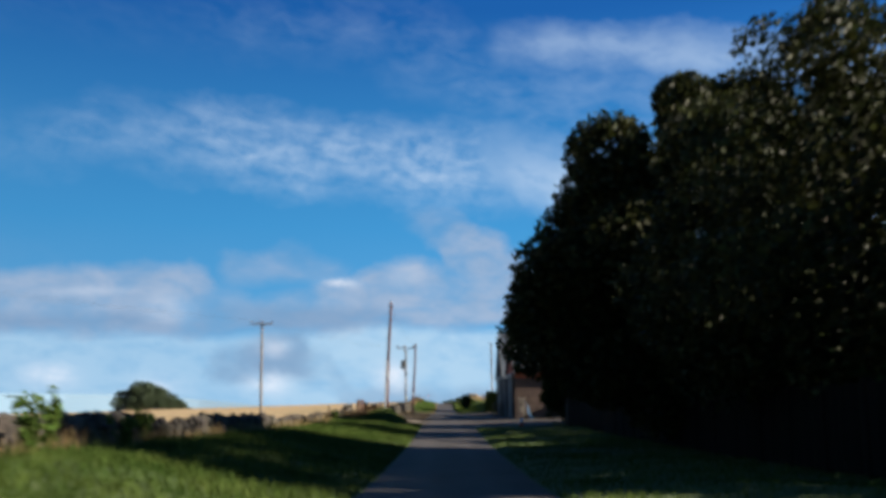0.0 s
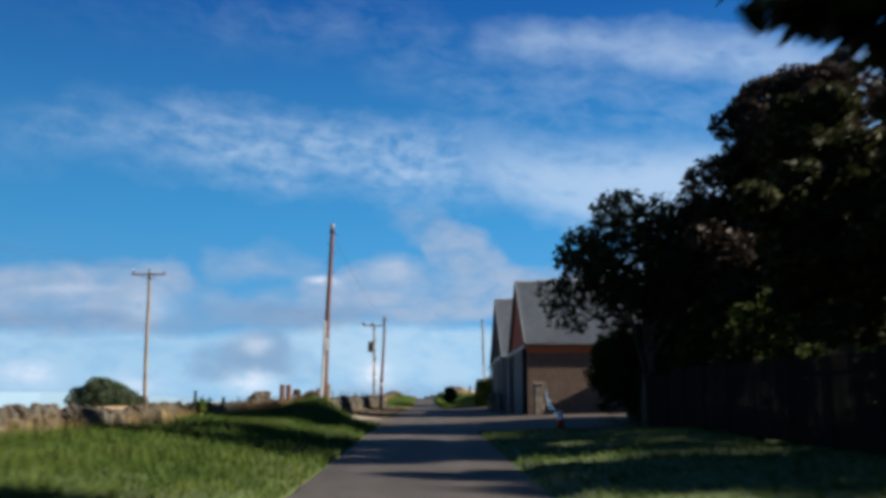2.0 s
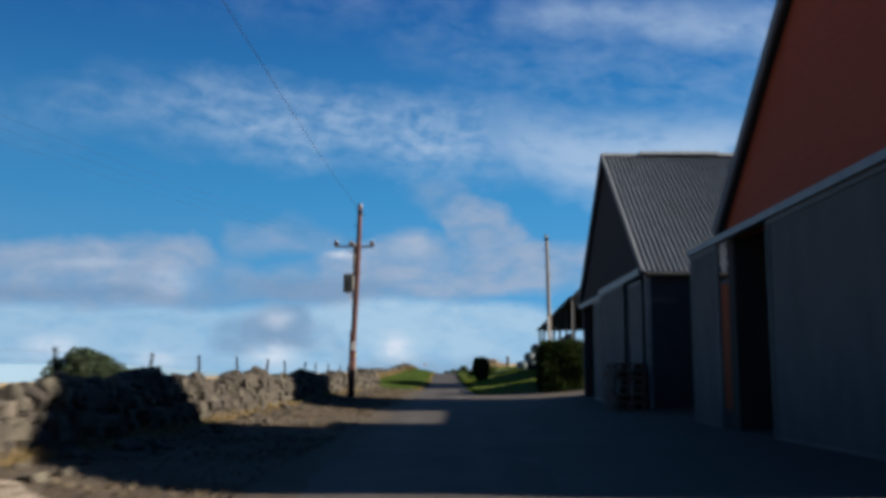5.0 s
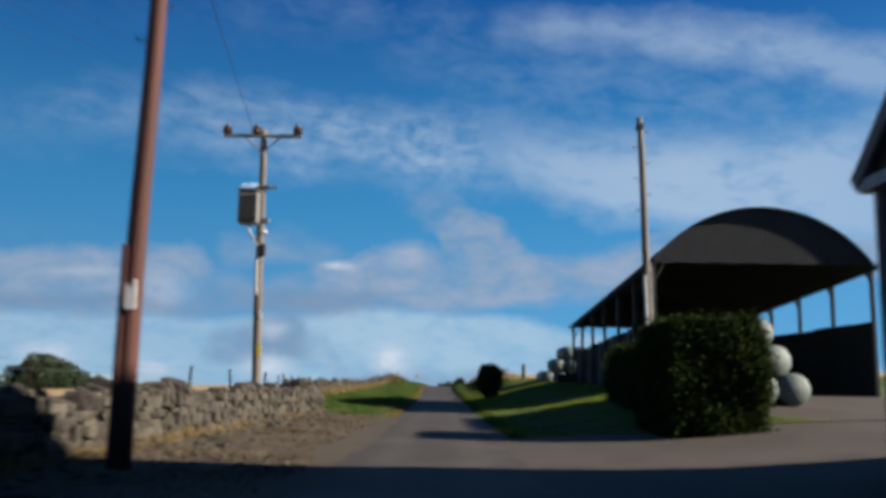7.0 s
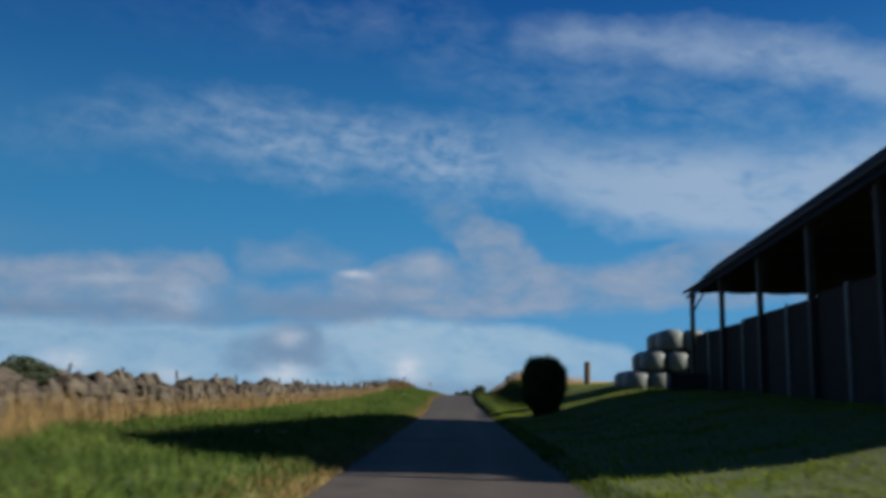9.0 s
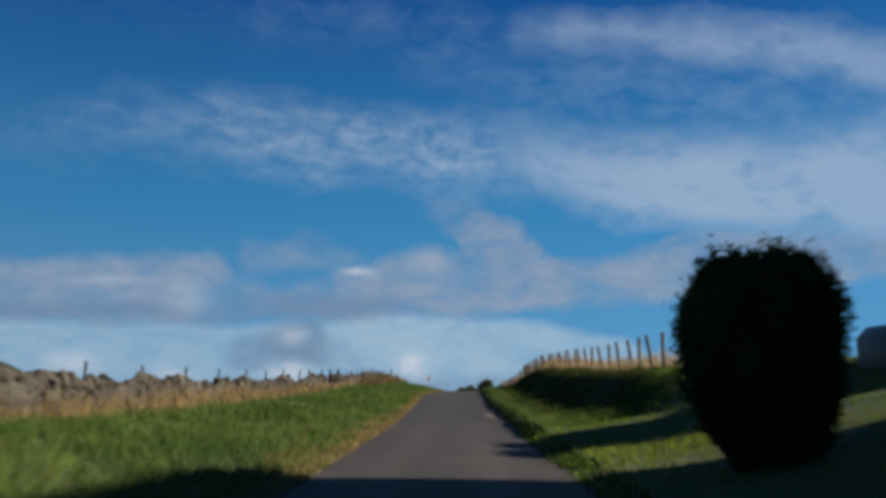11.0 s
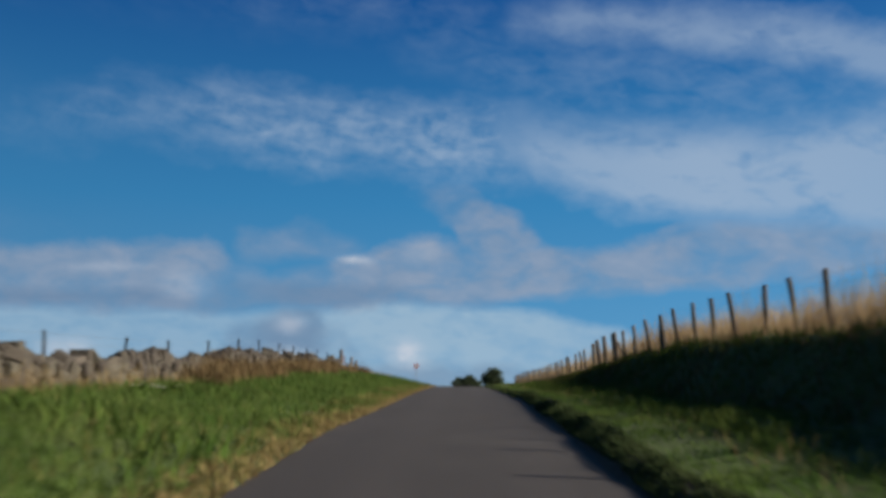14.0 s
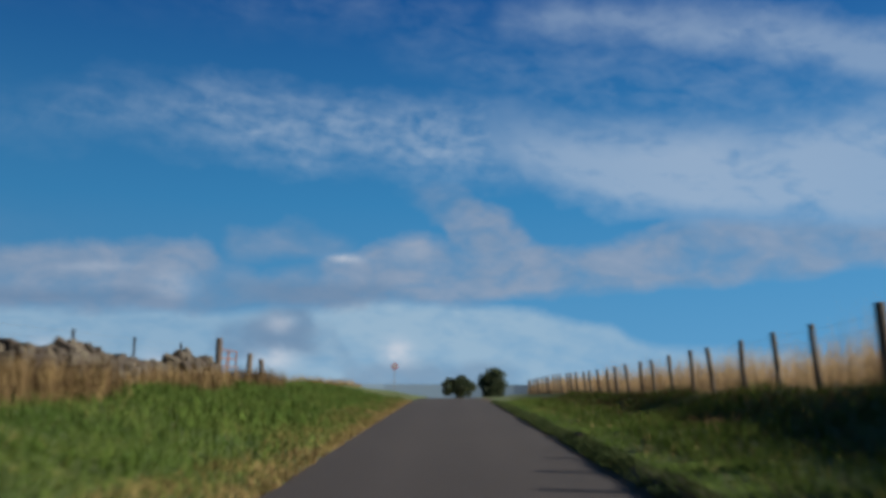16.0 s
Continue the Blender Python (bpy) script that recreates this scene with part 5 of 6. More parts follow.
def field_gate(x, y, rz, w=2.6, h=1.25, name_label="rusty steel field gate standing in a gateway"):
    t = thing("field_gate", (x, y, zat(x, y) + 0.12), name_label, "gate", rz=rz)
    for xx in (0, w / 2, w):
        part("upright", tubem([(xx, 0, 0), (xx, 0, h)], 0.032, 8), M["rust"], t)
    for k in range(5):
        part("rail", tubem([(0.033, 0, h * (0.05 + 0.235 * k)), (w - 0.033, 0, h * (0.05 + 0.235 * k))], 0.024, 8), M["rust"], t)
    part("diagonal", tubem([(0.05, -0.03, 0.1), (w / 2, -0.03, h - 0.08)], 0.02, 6), M["rust"], t)


field_gate(-6.0, 82.4, 176, 1.5, 0.85)
field_gate(-8.3, 284.6, 92, 3.0, name_label="rusty steel field gate in a wall gap")
plain_post("gate_post", -8.25, 284.2, 1.75, 0.12, M["post"], "weathered wooden gate post at the wall's end", (0.02, 0))
plain_post("gate_post", -8.0, 288.0, 1.3, 0.11, M["post"], "weathered wooden gate post at the wall's end", (0.05, 0))
plain_post("gate_post", -7.6, 289.0, 1.1, 0.11, M["post"], "short leaning wooden post by a field gate", (-0.12, 0))
plain_post("boundary_post", 8.2, 199.4, 1.45, 0.20, M["post"], "stout weathered wooden post on a grass mound")

for k in range(4):
    y = 58.0 + 5.3 * k + 0.5 * math.sin(k * 2.3)
    plain_post("wall_stake", float(wall_x(y)) + 0.35, y, 0.85 + 0.15 * math.sin(k * 1.7), 0.04 + 0.01 * (k % 3), M["sleeper" if k % 2 else "post"], "dark weathered stake beside a tumbled field wall", (0.05 * math.sin(k * 3.1), 0.02), group="wall stakes")
# strainer with a leaning brace where the wall has fallen
for y, h, lean in ((230.8, 1.15, 0.0), (231.9, 1.2, -0.22), (234.3, 1.3, 0.05)):
    plain_post("strainer_post", -7.95, y, h, 0.045, M["board"], "dark fence strainer at a gap in a wall", (lean, 0))
for y, h, lean in ((262.2, 1.15, -0.08), (265.1, 1.05, 0.1), (268.6, 1.0, -0.05)):
    plain_post("strainer_post", -7.95, y, h, 0.05, M["board"], "dark old stake at a broken wall", (lean, 0))
for ya, yb, up, sag in ((230.8, 234.3, 1.0, 0.12), (262.2, 265.1, 0.95, 0.14), (262.2, 265.1, 0.65, 0.08), (265.1, 268.6, 0.85, 0.12)):
    a, b = Vector((-7.95, ya, zat(-7.95, ya) + up)), Vector((-7.95, yb, zat(-7.95, yb) + up))
    sagging = [a.lerp(b, k / 8) - Vector((0, 0, sag * 4 * (k / 8) * (1 - k / 8))) for k in range(9)]
    tagged(part("slack_wire", tubem(sagging, 0.012, 5), M["board"]), "slack dark wire across a gap in a wall", "wire", "slack wires")

# fence behind the wall, with stakes showing over the stones
pts = []
y = 153.0
while y < 283:
    x = float(wall_x(y)) - 0.42
    pts.append((x, y, zat(x, y) - 0.05 + 0.22 * float(ramp(y, 250, 260))))
    y += 4.1 + 0.5 * math.sin(y)
strained_fence("wall_top_fence", pts, "thin stakes and wire standing behind a stone wall", "board", 1.32, 0.035, (1.05, 1.25))
pts = []
y = 90.0
while y < 150:
    x = float(wall_x(y)) - 0.42
    pts.append((x, y, zat(x, y) - 0.05))
    y += 4.3
strained_fence("wall_top_fence", pts, "thin stakes and wire standing behind a stone wall", "board", 1.6, 0.035, (1.35, 1.5))


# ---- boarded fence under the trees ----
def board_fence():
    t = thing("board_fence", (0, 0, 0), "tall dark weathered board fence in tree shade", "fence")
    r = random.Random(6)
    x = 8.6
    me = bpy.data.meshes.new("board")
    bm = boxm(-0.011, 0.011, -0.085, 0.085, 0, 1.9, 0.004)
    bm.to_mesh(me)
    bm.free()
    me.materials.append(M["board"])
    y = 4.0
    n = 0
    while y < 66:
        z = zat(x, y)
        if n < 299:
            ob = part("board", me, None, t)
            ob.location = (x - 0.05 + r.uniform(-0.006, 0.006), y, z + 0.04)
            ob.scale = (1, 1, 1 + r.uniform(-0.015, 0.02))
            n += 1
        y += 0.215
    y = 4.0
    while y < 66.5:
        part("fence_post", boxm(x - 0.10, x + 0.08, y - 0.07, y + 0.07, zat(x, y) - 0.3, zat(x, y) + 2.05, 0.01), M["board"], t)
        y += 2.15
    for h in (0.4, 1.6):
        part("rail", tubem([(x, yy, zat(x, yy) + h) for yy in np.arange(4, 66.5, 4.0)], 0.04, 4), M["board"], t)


board_fence()


# ---- traffic cone, pier with pipes, troughs ----
def traffic_cone(x, y):
    t = thing("traffic_cone", (x, y, zat(x, y) + 0.012), "red and white traffic cone standing at the yard edge", "traffic cone")
    part("base", boxm(-0.22, 0.22, -0.22, 0.22, 0, 0.05, 0.015), M["rubber"], t)
    prof = [(0.16, 0.052), (0.125, 0.30), (0.085, 0.62), (0.035, 0.98)]
    part("cone_body", tubem([(0, 0, z) for _, z in prof], [p for p, _ in prof], 16), M["cone_red"], t, smooth=True)
    part("band", tubem([(0, 0, 0.34), (0, 0, 0.66)], [0.124, 0.084], 16), M["white"], t, "white reflective band")
    part("tip", tubem([(0, 0, 0.98), (0, 0, 1.0)], [0.036, 0.028], 12), M["cone_red"], t)


traffic_cone(5.30, 65.5)


PIER_STONES = [stone_mesh(s, random.Random(s).uniform(0.30, 0.55), 0.42, random.Random(s + 50).uniform(0.17, 0.27), M["pier_stone"]) for s in range(16)]


def stone_pier():
    x, y = 7.2, 87.6
    z = zat(x, y)
    t = thing("stone_pier", (x, y, z), "rough stone pier with a flat cap at a shed corner", "pier")
    r = random.Random(3)
    part("pier_core", boxm(-0.24, 0.24, -0.24, 0.24, -0.2, 1.9), M["mortar"], t)
    k = 0
    zz = 0.0
    while zz < 1.8:
        hh = 0.2 + 0.06 * r.random()
        for sx, sy in ((-0.13, -0.22), (0.14, -0.22), (-0.22, 0.08), (0.2, 0.1)):
            ob = part("stone", PIER_STONES[k % 16], None, t)
            ob.matrix_basis = Matrix.LocRotScale((sx, sy, zz + hh / 2), Euler((0, 0, 0 if abs(sy) > 0.2 else 1.57)), (0.66, 0.36, hh / 0.21))
            k += 1
        zz += hh
    part("cap_stone", boxm(-0.36, 0.36, -0.36, 0.36, 1.9, 2.02, 0.02), M["pale_ground"], t)
    for j, dx in enumerate((0.42, 0.52, 0.60)):
        p = part("water_pipe", tubem([(x + dx + 0.25 + j * 0.06, y - 0.45 - 0.1 * j, z + 0.01), (x + dx + 0.12, y - 0.2, z + 0.7), (x + dx, y + 0.0, z + 1.7 - 0.35 * j)], 0.019, 8), M["blue"])
        tagged(p, "light blue plastic water pipe leaning on stonework", "pipe", "blue pipes")


stone_pier()


def pallet_pile():
    x, y = 6.1, 109.8
    z = zat(x, y)
    p0 = thing("pallet", (x, y, z), "weathered wooden pallet in a stack beside a shed door", "pallet", "stacked pallets")
    for lay in (0.0, 0.215):
        for k in range(5):
            yy = -0.72 + 0.36 * k
            part("deck_board", boxm(-0.52, 0.52, yy - 0.13, yy + 0.13, lay, lay + 0.04, 0.006), M["post"], p0)
    for xx in (-0.47, 0.0, 0.47):
        part("bearer", boxm(xx - 0.05, xx + 0.05, -0.84, 0.84, 0.042, 0.213), M["sleeper"], p0)
    for k in range(1, 6):
        copy_thing(p0, pose(x + 0.03 * (k % 2), y, z + k * 0.26, 0, 0, 3 * math.sin(k * 2)))


pallet_pile()


def road_sign():
    x, y = -6.5, 360.0
    t = thing("road_sign", (x, y, zat(x, y)), "small round red road sign on a thin post", "road sign")
    part("post", tubem([(0, 0, -0.2), (0, 0, 3.4)], 0.035, 8), M["steel"], t)
    d = part("sign_disc", tubem([(0, -0.035, 3.15), (0, -0.055, 3.15)], 0.38, 20), M["red_sign"], t)
    part("sign_face", tubem([(0, -0.057, 3.15), (0, -0.063, 3.15)], 0.24, 20), M["white"], d)


road_sign()

# worn patch at the lane's edge
bm = bmesh.new()
prev = None
for k in range(15):
    y = 208.6 + k * 0.3
    wv = 0.26 * math.sin(math.pi * (k + 0.6) / 15.6) + 0.06 * math.sin(k * 2.7)
    c = 1.52 + 0.08 * math.sin(k)
    row = [bm.verts.new((xx, y, zat(0, y) + 0.02 - 0.012 * (xx / 1.9) ** 2 + 0.006)) for xx in (c - abs(wv), c + abs(wv) * 0.7)]
    if prev:
        bm.faces.new((prev[0], prev[1], row[1], row[0]))
    prev = row
tagged(part("worn_patch", bm, M["patch"]), "pale worn patch in the tarmac edge", "road patch", kind="structure")

# ---- trees, hedges and grass ----


def leaf_cards(centres, radii, count, size, seed, flat=0.0):
    """Many small folded leaves scattered through clumps."""
    r = np.random.RandomState(seed)
    w = np.array(radii) ** 2
    idx = r.choice(len(centres), count, p=w / w.sum())
    d = r.normal(size=(count, 3))
    d /= np.linalg.norm(d, axis=1)[:, None]
    rad = r.uniform(0.35, 1.0, count) ** 0.5
    c = np.array(centres)[idx] + d * (np.array(radii)[idx] * rad)[:, None] * np.array([1, 1, 0.85])
    a = r.normal(size=(count, 3))
    a[:, 2] *= 0.6
    a /= np.linalg.norm(a, axis=1)[:, None]
    n = d * 0.5 + r.normal(size=(count, 3)) * 0.7 + np.array([0, 0, 0.35])
    b = np.cross(n, a)
    b /= np.linalg.norm(b, axis=1)[:, None] + 1e-9
    s = size * r.uniform(0.6, 1.35, count)[:, None]
    nn = np.cross(a, b)
    v = np.stack([c - a * s, c + b * s * 0.55 + nn * s * 0.15, c + a * s, c - b * s * 0.55 + nn * s * 0.15], 1).reshape(-1, 3)
    f = np.arange(count * 4).reshape(-1, 4)
    me = bpy.data.meshes.new("leaves")
    me.vertices.add(len(v))
    me.vertices.foreach_set("co", v.ravel())
    me.loops.add(count * 4)
    me.loops.foreach_set("vertex_index", f.ravel())
    me.polygons.add(count)
    me.polygons.foreach_set("loop_start", np.arange(count) * 4)
    me.update(calc_edges=True)
    return me


def broad_tree(name, x, y, h, rx, rz, crown_z, count, size, mat, label, seed, group="", category="tree", dense=1.0, trunk=0.28, deep=1.0, low=None, core=0.45, lobes=()):
    r = random.Random(seed)
    z = zat(x, y)
    t = thing(name, (x, y, z), label, category, group)
    pts = [(0, 0, -0.3), (0.05, 0.02, h * 0.15), (r.uniform(-.2, .2), r.uniform(-.2, .2), h * 0.4), (r.uniform(-.4, .4), r.uniform(-.4, .4), h * 0.75)]
    part("trunk", tubem(pts, [trunk * 1.3, trunk, trunk * 0.7, trunk * 0.25], 12), M["bark"], t, smooth=True)
    centres, radii = [], []
    n = int(70 * dense)
    for k in range(n):
        u = r.uniform(-1, 1)
        a = r.uniform(0, 2 * math.pi)
        q = r.uniform(core, 0.93)
        s = math.sqrt(1 - u * u) * (1 - 0.36 * max(u, 0))
        down = low if low and u < 0 else rz
        bulge = 1 + 0.16 * math.sin(3 * a + seed) + 0.10 * math.sin(5 * a + 2 * u * 3)
        centres.append((rx * q * s * math.cos(a) * bulge, deep * rx * q * s * math.sin(a) * bulge, max(1.2, crown_z + down * q * u)))
        radii.append(r.uniform(0.13, 0.25) * rx)
    for lx, ly, lz, lr in lobes:
        centres.append((lx, ly, lz))
        radii.append(lr)
    for k in range(7):
        c = Vector(centres[k * (n // 7)])
        mid = Vector((c.x * 0.45, c.y * 0.45, crown_z - rz * 0.35 + 0.3 * (c.z - crown_z)))
        part("limb", tubem([(0, 0, h * (0.2 + 0.05 * k)), mid, c], [trunk * 0.5, trunk * 0.3, 0.03], 7), M["bark"], t, smooth=True)
    part("crown", leaf_cards(centres, radii, count, size, seed), mat, t)
    return t


TREES = [  # x, y, height, crown radius, crown half-height, crown centre, depth along the lane
    (8.7, 65.3, 9.0, 4.0, 3.0, 6.35, 0.60),
    (14.2, 63.0, 15.0, 5.6, 8.0, 7.6, 0.62),
    (11.6, 55.0, 10.0, 3.0, 4.0, 6.0, 0.8),
    (10.3, 34.0, 14.5, 8.3, 9.8, 5.2, 0.66),
    (16.5, 33.0, 17.0, 6.5, 8.0, 9.0, 0.9),
    (11.8, 46.0, 5.5, 2.4, 2.2, 3.4, 0.8),
    (16.8, 42.5, 7.5, 3.6, 2.5, 4.6, 0.85),
    (10.9, 24.5, 12.0, 7.2, 8.2, 5.2, 0.8),
    # Out of view; added and raised for its shadow over the seaward verge.
    (12.2, 18.2, 13.0, 3.4, 5.6, 7.4, 0.95),
    (13.0, 50.6, 12.0, 3.0, 4.6, 7.2, 0.85),
    # Unseen stand-in, added only to throw the wedge of shadow on the yard.
    (18.0, 75.2, 6.6, 4.4, 3.0, 3.7, 0.9),
    (12.0, 62.8, 8.5, 2.4, 3.0, 5.8, 0.9),
]
OVERHANG = [(-6.9, 3.2, 4.6, 0.75), (-6.4, 3.5, 5.6, 0.9), (-5.6, 3.9, 4.6, 0.9), (-5.4, 3.6, 6.6, 1.1), (-4.6, 4.2, 5.6, 1.1), (-4.2, 4.4, 7.4, 1.2), (-3.4, 4.6, 4.6, 1.1)]
LOW_BOUGH = [(-3.3, 0.2, 4.3, 0.7), (-3.5, 0.0, 5.1, 0.8), (-2.7, 0.3, 4.1, 0.7), (-3.0, 0.4, 5.0, 0.8)]
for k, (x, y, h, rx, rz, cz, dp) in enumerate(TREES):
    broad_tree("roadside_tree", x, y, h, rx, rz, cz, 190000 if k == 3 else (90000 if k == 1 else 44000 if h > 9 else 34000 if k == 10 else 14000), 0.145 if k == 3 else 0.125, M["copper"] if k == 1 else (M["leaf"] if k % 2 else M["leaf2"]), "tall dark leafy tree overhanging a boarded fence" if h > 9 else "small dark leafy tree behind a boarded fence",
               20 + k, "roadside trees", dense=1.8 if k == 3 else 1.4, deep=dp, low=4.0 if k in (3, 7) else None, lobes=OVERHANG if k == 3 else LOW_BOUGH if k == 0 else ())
# trees behind that close the wood
for k, (x, y) in enumerate(((22.5, 66.5), (23, 29))):
    broad_tree("woodland_tree", x, y, 15, 5.6, 6.9, 7.8, 14000, 0.26, M["leaf"], "dark leafy tree in a roadside wood", 60 + k, "woodland trees", dense=1.4)


def undergrowth():
    """Thick brush under the trees, behind the boarded fence."""
    r = np.random.RandomState(77)
    n = 1300
    # The last 300 clumps are added to throw shade on the yard.
    y = np.where(np.arange(n) < 1000, r.uniform(2, 69, n), r.uniform(60, 75, n))
    x = np.where(y < 70, r.uniform(9.6, 15.5, n), r.uniform(11.6, 15.8, n))
    # Some of the height is set for the shadow beside the lane.
    tall = 2.3 - 1.4 * ramp(y, 38, 42) * (1 - ramp(y, 53, 57)) + 1.3 * ramp(y, 55, 58) + 1.1 * ramp(y, 61, 66) - 1.0 * ramp(y, 68, 72) + 2.2 * ramp(y, 24, 28) * (1 - ramp(y, 37, 40)) + 0.6 * ramp(x, 11, 14)
    z = land(x, y) + 0.3 + r.uniform(0, 1, n) * tall
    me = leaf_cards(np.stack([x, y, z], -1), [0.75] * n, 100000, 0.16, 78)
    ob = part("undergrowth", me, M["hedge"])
    tagged(ob, "dense dark brush under roadside trees", "undergrowth", kind="stuff")


undergrowth()


def shrub(name, x, y, w, d, h, count, size, mat, label, seed, category="shrub", group="", lift=0.0):
    r = random.Random(seed)
    z = zat(x, y)
    t = thing(name, (x, y, z), label, category, group)
    for k in range(4):
        a = k * 1.6
        part("stem", tubem([(0.1 * math.cos(a), 0.1 * math.sin(a), -0.2), (w * 0.2 * math.cos(a), d * 0.2 * math.sin(a), h * 0.7)], [0.06, 0.02], 6), M["bark"], t)
    centres, radii = [], []
    n = max(24, int(w * d * h * 2.2))
    for k in range(n):
        u, a, q = r.uniform(-1, 1), r.uniform(0, 6.28), r.uniform(0.05, 0.82)
        s = math.sqrt(1 - u * u)
        c = (0.5 * w * q * s * math.cos(a), 0.5 * d * q * s * math.sin(a), lift + h * (0.5 + 0.5 * q * u))
        centres.append(c)
        radii.append(min(w, d, h) * r.uniform(0.13, 0.2))
    part("leaves", leaf_cards(centres, radii, count, size, seed), mat, t)
    return t


shrub("bramble_bush", -6.9, 83.6, 2.3, 1.4, 1.35, 5000, 0.06, M["dead"], "brown tangled brambles at a field gateway", 4)
shrub("holly_bush", 8.8, 68.5, 4.6, 3.4, 4.6, 26000, 0.10, M["hedge"], "dark rounded bush standing under a tree", 3)


def clipped(name, x, y, w, d, h, count, size, label, seed, category, round_=False, mat=None):
    """A clipped hedge or bush: stems, a dark inner mass and a skin of small leaves with ragged shoots."""
    z = zat(x, y) if round_ else min(zat(x - w / 2, y - d / 2), zat(x + w / 2, y + d / 2))
    t = thing(name, (x, y, z), label, category)
    r = np.random.RandomState(seed)

    def shape(u, v, k):
        """A point on the skin: u, v over the faces; k pulls inward."""
        if round_:
            a, e = u * 2 * np.pi, np.arcsin(2 * v - 1)
            rr = 1 + 0.08 * np.sin(3 * a + seed) * np.cos(2 * e) + 0.07 * np.sin(5 * a + 4 * e) + 0.04 * np.sin(9 * a - 7 * e)
            ce, se = np.sign(np.cos(e)) * np.abs(np.cos(e)) ** 0.85, np.sign(np.sin(e)) * np.abs(np.sin(e)) ** 0.85
            return np.stack([w / 2 * rr * ce * np.cos(a), d / 2 * rr * ce * np.sin(a), h * (0.5 + 0.5 * se * rr)], -1) * [k, k, k] * np.stack([0.72 + 0.36 * v, 0.72 + 0.36 * v, 1 + 0 * v], -1) + [0, 0, h * (1 - k) * 0.5]
        per = 2 * (w + d)
        p = u * per
        x0 = np.where(p < w, p - w / 2, np.where(p < w + d, w / 2, np.where(p < 2 * w + d, w / 2 - (p - w - d), -w / 2)))
        y0 = np.where(p < w, -d / 2, np.where(p < w + d, p - w - d / 2, np.where(p < 2 * w + d, d / 2, d / 2 - (p - 2 * w - d))))
        side = v < 0.7
        zz = np.where(side, v / 0.7 * h, h)
        q = np.where(side, 1.0, np.sqrt(np.clip((1 - v) / 0.3, 0, 1)))
        ro = 1 - 0.10 * np.clip((zz / h - 0.75) / 0.25, 0, 1) ** 2
        bul = 1 + 0.03 * np.sin(2.1 * x0 + 1.7 * y0 + 2.3 * zz + seed) + 0.02 * np.sin(5 * y0 + 4 * zz)
        top = np.where(side, 0, 0.05 * np.sin(2.7 * x0 * q + seed) + 0.06 * np.sin(1.9 * y0 * q))
        return np.stack([x0 * q * ro * bul * k, y0 * q * ro * bul * k, (zz + top) * (k if k < 1 else 1)], -1)

    gu, gv = np.meshgrid(np.linspace(0, 1, 49), np.linspace(0.002, 0.998, 23))
    P = shape(gu.ravel(), gv.ravel(), 0.93)
    i = np.arange(gu.size).reshape(gu.shape)
    f = np.stack([i[:-1, :-1], i[:-1, 1:], i[1:, 1:], i[1:, :-1]], -1).reshape(-1, 4)
    me = bpy.data.meshes.new("inner_mass")
    me.from_pydata(P.tolist(), [], f.tolist())
    part("inner_mass", me, mat or M["hedge"], t)
    u, v = r.uniform(0, 1, count), r.uniform(0, 1, count)
    C = shape(u, v, 1.0) * (1 - 0.06 * r.uniform(0, 1, count)[:, None])
    C = C + r.normal(size=C.shape) * 0.035
    sh = r.uniform(0, 1, count) < 0.05
    C[:, 2] += sh * (v > 0.6) * r.uniform(0, 0.26, count)
    C = C * (1 + 0.07 * (r.uniform(0, 1, count) < 0.12)[:, None] * np.array([1, 1, 0]))
    part("leaves", leaf_cards(C, [size * 1.2] * count, count, size, seed), mat or M["hedge"], t)
    for k in range(3):
        part("stem", tubem([(0.1 * k - 0.1, 0.2 * k - 0.2, -0.25), (0.1 * k - 0.1, 0.2 * k - 0.2, h * 0.4)], [0.06, 0.04], 6), M["bark"], t)
    return t


clipped("clipped_hedge", 7.1, 134.9, 2.35, 4.5, 3.0, 72000, 0.045, "tall dense clipped hedge block beside a farmyard", 5, "hedge")
clipped("clipped_hedge", 8.25, 143.7, 1.9, 13.0, 2.85, 44000, 0.050, "lower clipped hedge running along a mound", 6, "hedge")
clipped("clipped_bush", 4.1, 184.8, 2.1, 2.1, 2.62, 30000, 0.035, "rounded dark clipped bush on a grass mound", 7, "bush", True, M["bush"])

def feed_trough(x, y):
    """A dark open trough: thick walls round a hollow, on runners."""
    t = thing("feed_trough", (x, y, zat(x, y)), "black open feed trough at a barn corner", "trough")
    bm = bmesh.new()
    for a0, a1, b0, b1 in ((-0.85, 0.85, -0.45, -0.38), (-0.85, 0.85, 0.38, 0.45), (-0.85, -0.78, -0.378, 0.378), (0.78, 0.85, -0.378, 0.378)):
        box(bm, a0, a1, b0, b1, 0.10, 0.75)
    box(bm, -0.78, 0.78, -0.38, 0.38, 0.10, 0.16)
    part("basin", bm, M["rubber"], t)
    for yy in (-0.3, 0.3):
        part("runner", boxm(-0.8, 0.8, yy - 0.05, yy + 0.05, -0.05, 0.098), M["sleeper"], t)


feed_trough(10.15, 182.2)
broad_tree("crest_tree", 3.0, 500, 11, 5.6, 4.2, 6.6, 12000, 0.30, M["hazed_leaf"], "small dark tree beyond the crest of the lane", 81, dense=0.9, core=0.1)
shrub("crest_bush", 5.2, 364, 3.7, 3.6, 4.9, 12000, 0.14, M["hazed_leaf"], "dark bush beyond the crest of the lane", 82, "bush", lift=-0.6)
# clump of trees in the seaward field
broad_tree("field_tree", -148, 452, 17, 16.0, 8.4, 10.2, 32000, 0.42, M["hazed_leaf"], "broad dark tree clump in a stubble field", 91, "field trees", dense=1.2, trunk=0.6)
